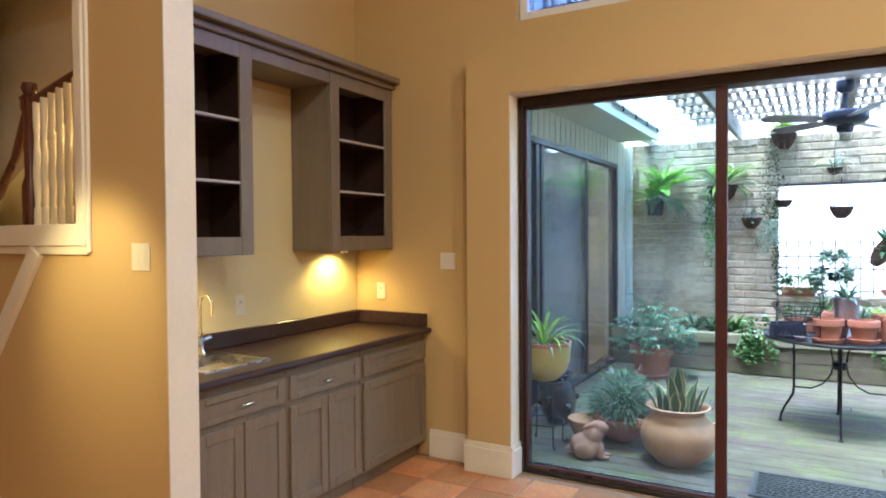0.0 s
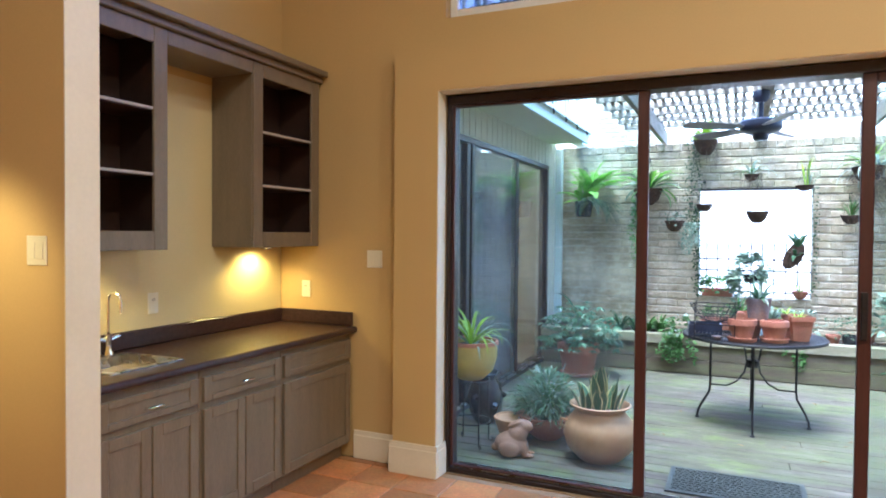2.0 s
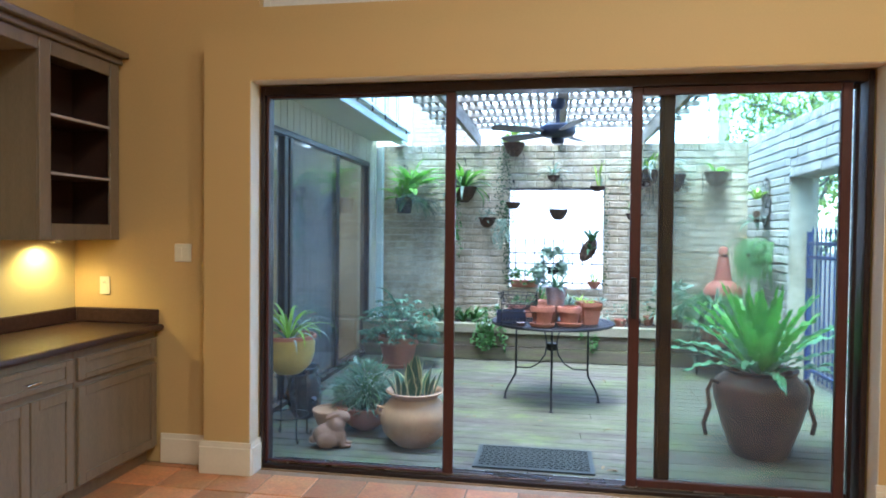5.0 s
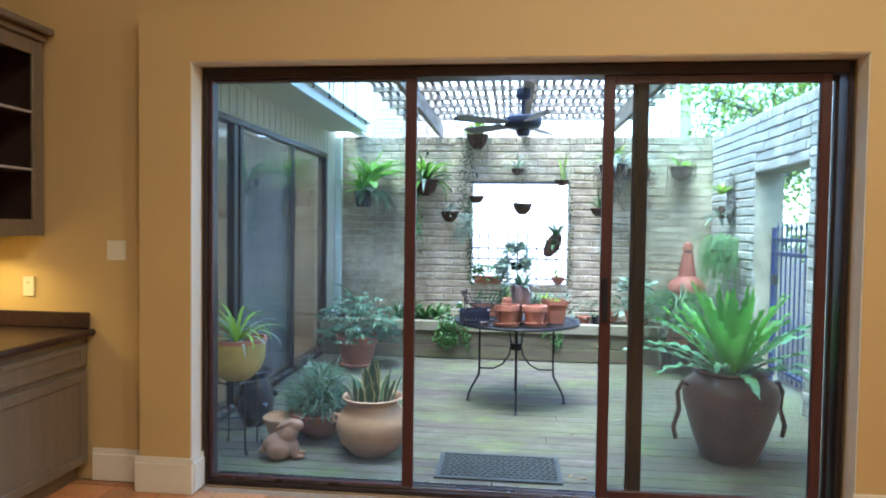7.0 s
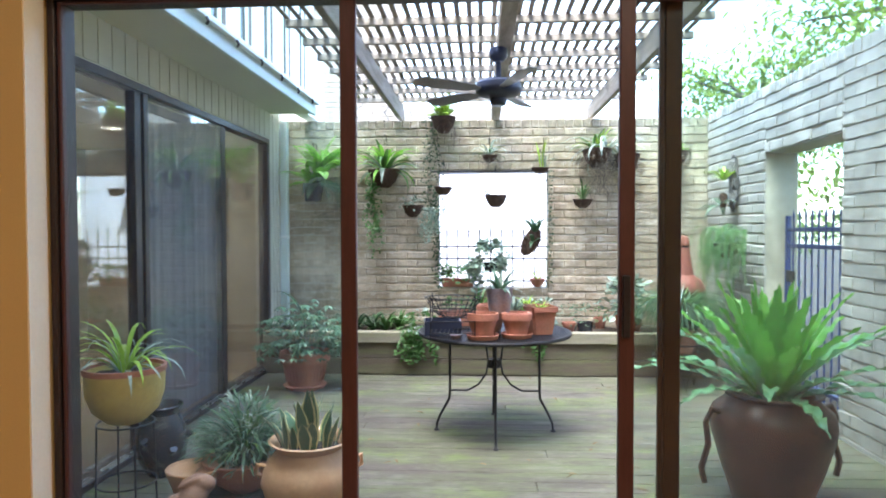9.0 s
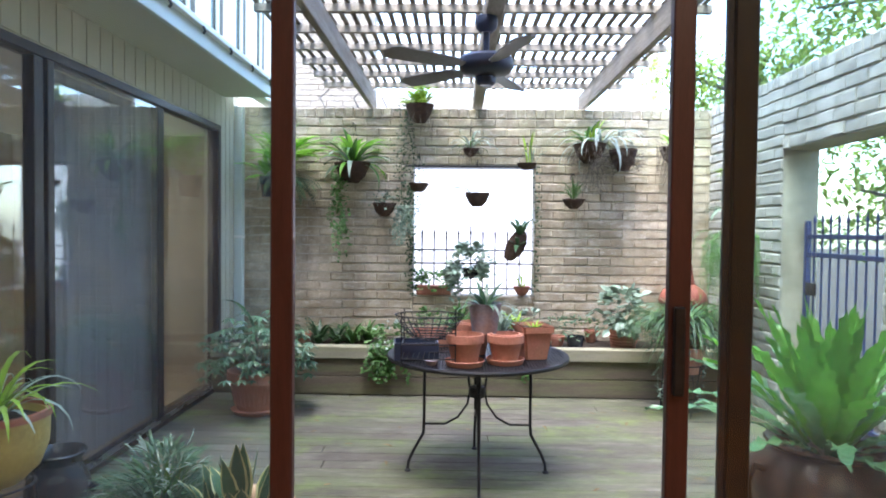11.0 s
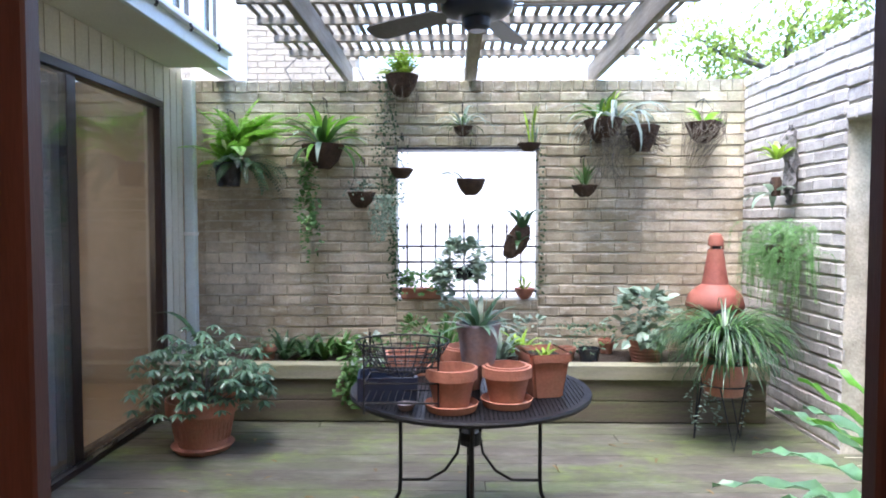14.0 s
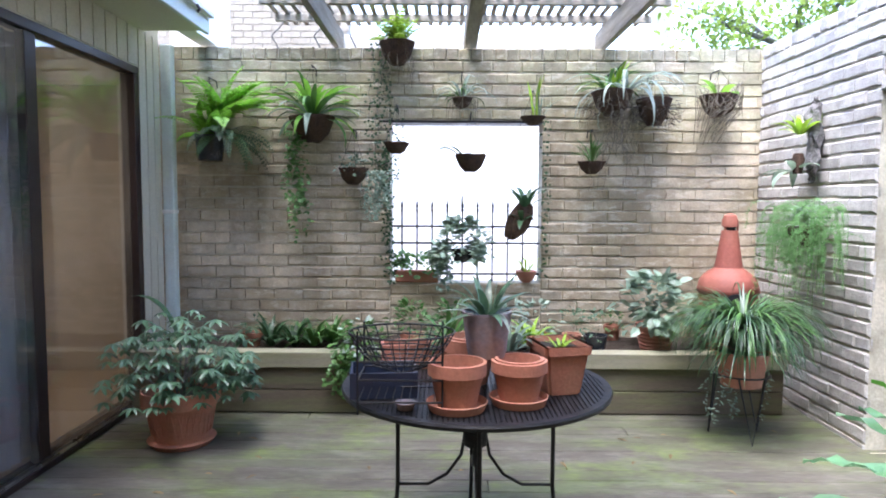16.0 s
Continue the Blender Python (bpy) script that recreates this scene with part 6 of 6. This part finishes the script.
# creeper from the wall top
cr = thing("creeper", "thin ivy creeper growing down the brick wall", "ivy", (0, BACK - 0.02, 0))
bm = bmesh.new()
for k in range(7):
    x0 = R.uniform(-0.32, -0.08)
    pts = [(x0, 0, 2.72)]
    for j in range(16):
        q = pts[-1]
        pts.append((q[0] + R.gauss(0.004, 0.025), -R.uniform(0.0, 0.02), q[2] - R.uniform(0.04, 0.09)))
    part("stem", tube(pts, 0.0022, 4), BARK, cr)
    for q in pts:
        for _ in range(2):
            leaf(bm, (q[0] + R.gauss(0, 0.02), q[1] - 0.01, q[2] + R.gauss(0, 0.02)), (R.gauss(0, 1), -0.4, R.gauss(-0.2, 0.6)), (0, -1, 0), 0.027, 0.019)
for k in range(5):
    x0 = -0.14 + R.uniform(-0.02, 0.02)
    pts = [(x0, 0, 1.9)]
    for j in range(18):
        q = pts[-1]
        pts.append((q[0] + R.gauss(0.001, 0.010), -R.uniform(0.0, 0.02), q[2] - 0.06))
    part("stem", tube(pts, 0.0022, 4), BARK, cr)
    for q in pts:
        for _ in range(2):
            leaf(bm, (q[0] + R.gauss(0, 0.015), q[1] - 0.01, q[2] + R.gauss(0, 0.02)), (R.gauss(0, 1), -0.4, R.gauss(-0.2, 0.6)), (0, -1, 0), 0.028, 0.02)
for k in range(3):
    x0 = 1.16 + R.uniform(-0.01, 0.02)
    for j in range(26):
        leaf(bm, (x0 + R.gauss(0, 0.015), -0.015, 2.1 - 0.05 * j), (R.gauss(0, 1), -0.4, R.gauss(-0.2, 0.6)), (0, -1, 0), 0.026, 0.018)
part("leaves", bm, DARK, cr)
cr = thing("creeper", "bare brown vine stems hanging from the wall top", "vine", (0, BACK + 0.1, 0))
for x0 in (-1.05, -0.7, -0.4):
    part("stem", tube([(x0, 0.02, 2.72), (x0 - 0.05, 0, 2.82), (x0 + 0.05, 0, 2.92), (x0 - 0.06, 0, 3.05), (x0 - 0.02, 0, 3.2)], 0.006, 5), BARK, cr)

# right wall: bark slab with bromeliad, and asparagus fern
bk = thing("bark_mount", "grey bark slab with lime bromeliad leaves hung on the side wall", "hanging plant", (RIGHT - 0.06, 8.14, 1.60))
bm = bmesh.new()
blob(bm, (0, 0, 0.29), (0.040, 0.055, 0.28), 14, 14, 0.0)
for v in bm.verts:
    v.co += Vector((R.gauss(0, 0.010), R.gauss(0, 0.012), R.gauss(0, 0.010)))
part("slab", bm, BARK, bk)
straps(bk, "leaf", LIME, R, 14, (-0.08, 0.03, 0.33), 0.20, 0.040, (30, 88), (50, 110), each=True)
straps(bk, "leaf", SILVER, R, 10, (-0.09, 0.06, 0.08), 0.22, 0.055, (-20, 40), (40, 100), each=True)
part("pot", lathe([(0, 0), (0.03, 0), (0.042, 0.10), (0.03, 0.14), (0, 0.14)], 14, at=(-0.08, 0.04, 0.06)), COIR, bk, smooth=True)
af = thing("hanging_basket", "wall basket overflowing with feathery bright asparagus fern", "hanging basket", (RIGHT - 0.17, 7.98, 1.16))
part("bowl", lathe(pot_profile("bowl", 0.13, 0.15), 20), COIR, af, smooth=True)


def feather(bm, start, out, length, n=26):
    """A thin arching stem set all round with fine needles."""
    p, ang = Vector(start), R.uniform(10, 75)
    h = Vector((math.cos(out), math.sin(out), 0))
    fall = R.uniform(9, 17)
    side = h.cross(Vector((0, 0, 1)))
    for k in range(n):
        d = h * max(0.06, math.cos(radians(ang))) + Vector((R.gauss(0, 0.08), R.gauss(0, 0.08), math.sin(radians(ang))))
        q = p + d * (length / n)
        bm.faces.new([bm.verts.new(c) for c in (p - side * 0.0015, q - side * 0.0015, q + side * 0.0015, p + side * 0.0015)])
        for _ in range(7):
            e = Vector((R.gauss(0, 1), R.gauss(0, 1), R.gauss(0.1, 0.7))).normalized()
            w = e.orthogonal().normalized() * 0.0016
            ln = R.uniform(0.014, 0.034)
            bm.faces.new([bm.verts.new(c) for c in (p - w, p + w, p + e * ln)])
        p = q
        ang = max(-86, ang - fall)


bm = bmesh.new()
for k in range(150):
    lobe = k % 4 == 0
    yy = R.uniform(0.22, 0.50) if lobe else R.uniform(-0.46, 0.20)
    feather(bm, (R.uniform(-0.08, 0.10), yy * 0.62, R.uniform(0.02, 0.28)), math.atan2(yy * 0.5, -0.25) + R.gauss(0, 0.8), R.uniform(0.18, 0.55) if lobe else R.uniform(0.22, 0.78) * (0.6 if abs(yy) < 0.11 else 1.0 if yy > -0.3 else 0.75))
for v in bm.verts:
    v.co.x = min(v.co.x, 0.155)
part("fronds", bm, ASPAR, af, kind="stuff")
part("succulent", spray(bmesh.new(), R, 150, 0.13, 0.14, 0.045, 0.02, 0.6, 0.13), PALE, af, "pale silvery succulent", kind="stuff")
part("bracket", tube([(0.155, 0, 0.2), (0.0, 0, 0.2), (0, 0, 0.13)], 0.006, 6), IRON, af)

# fallen leaves on the deck
r = random.Random(5)
fl_b = bmesh.new()
for k in range(60):
    x, y = r.uniform(-1.6, 2.6), r.uniform(4.5, 8.3)
    leaf(fl_b, (x, y, DECK + 0.004), (r.gauss(0, 1), r.gauss(0, 1), 0.03), (0, 0, 1), r.uniform(0.04, 0.10), 0.022)
tagged(part("fallen_leaves", fl_b, DRY, kind="stuff"), "dry brown leaves scattered over the deck", "leaves")


# ---- beyond the walls ----
def tree(x, y, h, spread, seed, mat, label, n=2600):
    t = thing("tree", label, "tree", (x, y, -0.3))
    r = random.Random(seed)
    bs, bl = bmesh.new(), bmesh.new()
    tube([(0, 0, 0), (0.05, 0.03, h * 0.3), (-0.04, 0.1, h * 0.6), (0.1, 0, h * 0.9)], 0.16, 10, bs, 0.25)
    tips = []
    for k in range(16):
        z = h * r.uniform(0.3, 0.85)
        a = r.uniform(0, 6.28)
        L = spread * r.uniform(0.5, 1.0)
        e = (L * math.cos(a), L * math.sin(a), z + L * r.uniform(0.1, 0.6))
        m = (e[0] * 0.5 + r.gauss(0, 0.1), e[1] * 0.5, (z + e[2]) / 2 + 0.1)
        tube([(0, 0, z), m, e], 0.045, 6, bs, 0.3)
        tips += [e, m, tuple(0.5 * (p + q) for p, q in zip(e, m))]
    for k in range(n):
        c = r.choice(tips)
        p = (c[0] + r.gauss(0, spread * 0.16), c[1] + r.gauss(0, spread * 0.16), c[2] + r.gauss(0, spread * 0.12))
        leaf(bl, p, (r.gauss(0, 1), r.gauss(0, 1), r.gauss(-0.3, 0.6)), (0, 0, 1), r.uniform(0.07, 0.13), 0.055)
    part("trunk", bs, BARK, t)
    part("crown", bl, mat, t)
    return t


tree(5.6, 8.6, 5.2, 1.9, 1, TREE, "broad leafed tree beyond the side wall", 9000)
tree(4.9, 12.4, 4.6, 1.7, 2, TREE, "leafy tree beyond the corner of the garden walls", 7000)
tree(7.0, 5.4, 5.6, 2.0, 3, TREE, "tall leafy tree outside the gate", 6000)
tree(5.6, 6.9, 2.3, 1.5, 4, TREE, "low leafy shrub tree outside the gate", 9000)
bld = tagged(new("house"), "pale beige brick neighbouring house behind the garden wall", "house")
plain("wall", [(-5.0, -0.9, 12.0, 12.4, -0.3, 5.2)], BEIGE_FAR, bld)
bm = bmesh.new()
for i in range(36):
    for j in range(30):
        x0, z0 = -4.35 + 0.24 * (i % 14) + (0.12 if j % 2 else 0), 2.7 + 0.08 * j
        if i < 14:
            box(bm, x0 + 0.005, x0 + 0.23, 11.99, 12.02, z0 + 0.005, z0 + 0.073)
part("bricks", bm, BEIGE_FAR, bld, kind="stuff")

# ---- many small pieces: tiles, boards, bricks ----
fl = tagged(new("floor"), "terracotta tile floor with sandy grout joints", "floor", kind="structure")
tm = []
for k in range(4):
    bm = bevelled(-0.147, 0.147, -0.147, 0.147, -0.012, 0.0, 0.004)
    for v in bm.verts:
        v.co.z += rnd.uniform(-0.0008, 0.0008)
    me = bpy.data.meshes.new("tile")
    bm.to_mesh(me)
    bm.free()
    me.materials.append(TILE)
    tm.append(me)
rest = bmesh.new()
ix = -17
for ix in range(-17, 14):
    for iy in range(-12, 13):
        x, y = 0.14 + 0.303 * ix, 0.16 + 0.303 * iy
        if not (-5.2 < x < 4.1 and -3.4 < y < 3.9) or (x < -2.16 and y > 1.8) or (x > -2.16 and x < -1.9 and 1.8 < y < 2.1):
            continue
        if -2.2 < x < 2.6 and y > 0.9 or (x <= -2.2 and y > 0.6):
            ob = new("tile", tm[rnd.randrange(4)])
            ob.parent = fl
            ob.location = (x, y, rnd.uniform(-0.001, 0.0005))
        else:
            box(rest, x - 0.146, x + 0.146, y - 0.146, y + 0.146, -0.012, 0)
for ix in range(-7, 14):
    x = 0.14 + 0.303 * ix
    if not -1.6 < x < 2.45:
        box(rest, x - 0.146, x + 0.146, 3.948, 3.999, -0.012, 0)
part("tiles", rest, TILE, fl, kind="stuff")

dk = tagged(new("deck_floor"), "weathered grey deck of boards with green moss patches", "floor", kind="structure")
y = 4.205
k = 0
while y < BACK - 0.05:
    w = 0.138
    cuts = [LEFT, LEFT + rnd.uniform(1.2, 3.6), RIGHT + 0.3] if k % 2 else [LEFT, RIGHT + 0.3]
    for a, b in zip(cuts, cuts[1:]):
        bm = bevelled(a + 0.002, b - 0.002, y, min(y + w, BACK), DECK - 0.03, DECK, 0.004)
        ob = part("plank", bm, DECKMAT, dk)
        ob.location.z = rnd.uniform(-0.0015, 0.001)
    y += w + 0.005
    k += 1
plain("joists", [(x, x + 0.04, 4.2, BACK, DECK - 0.15, DECK - 0.034) for x in (-1.8, -1.3, -0.8, -0.3, 0.2, 0.7, 1.2, 1.7, 2.2, 2.7)], PLANTER, dk)

brick_wall("wall_back", "tan brick garden wall, mottled and mossy, with a square window opening", "x", BACK, 0.24,
           [(-2.2, -0.11, -0.30, 2.60), (1.14, RIGHT + 0.25, -0.30, 2.60), (-0.11, 1.14, -0.30, 0.78), (-0.11, 1.14, 2.12, 2.60)], BRICK, BRICK_STUFF,
           lambda c: abs((c[0] + c[1]) / 2 - 0.5) - 0.3 * c[2] + (5 if c[3] < 0.3 else 0), cap=[(-2.2, RIGHT, 2.60, 2.70)])
brick_wall("wall_right", "pale whitewashed brick side wall with a gate opening", "y", RIGHT, 0.28,
           [(4.20, gate_y0, -0.30, 2.62), (gate_y1, BACK, -0.30, 2.62), (gate_y0, gate_y1, gate_z, 2.62), (gate_y0, gate_y1, -0.30, -0.052)], PALE_BRICK, PALE_STUFF,
           lambda c: abs((c[0] + c[1]) / 2 - 8.0) + (5 if c[3] < 0 else 0), cap=[(4.20, BACK, 2.62, 2.72)])
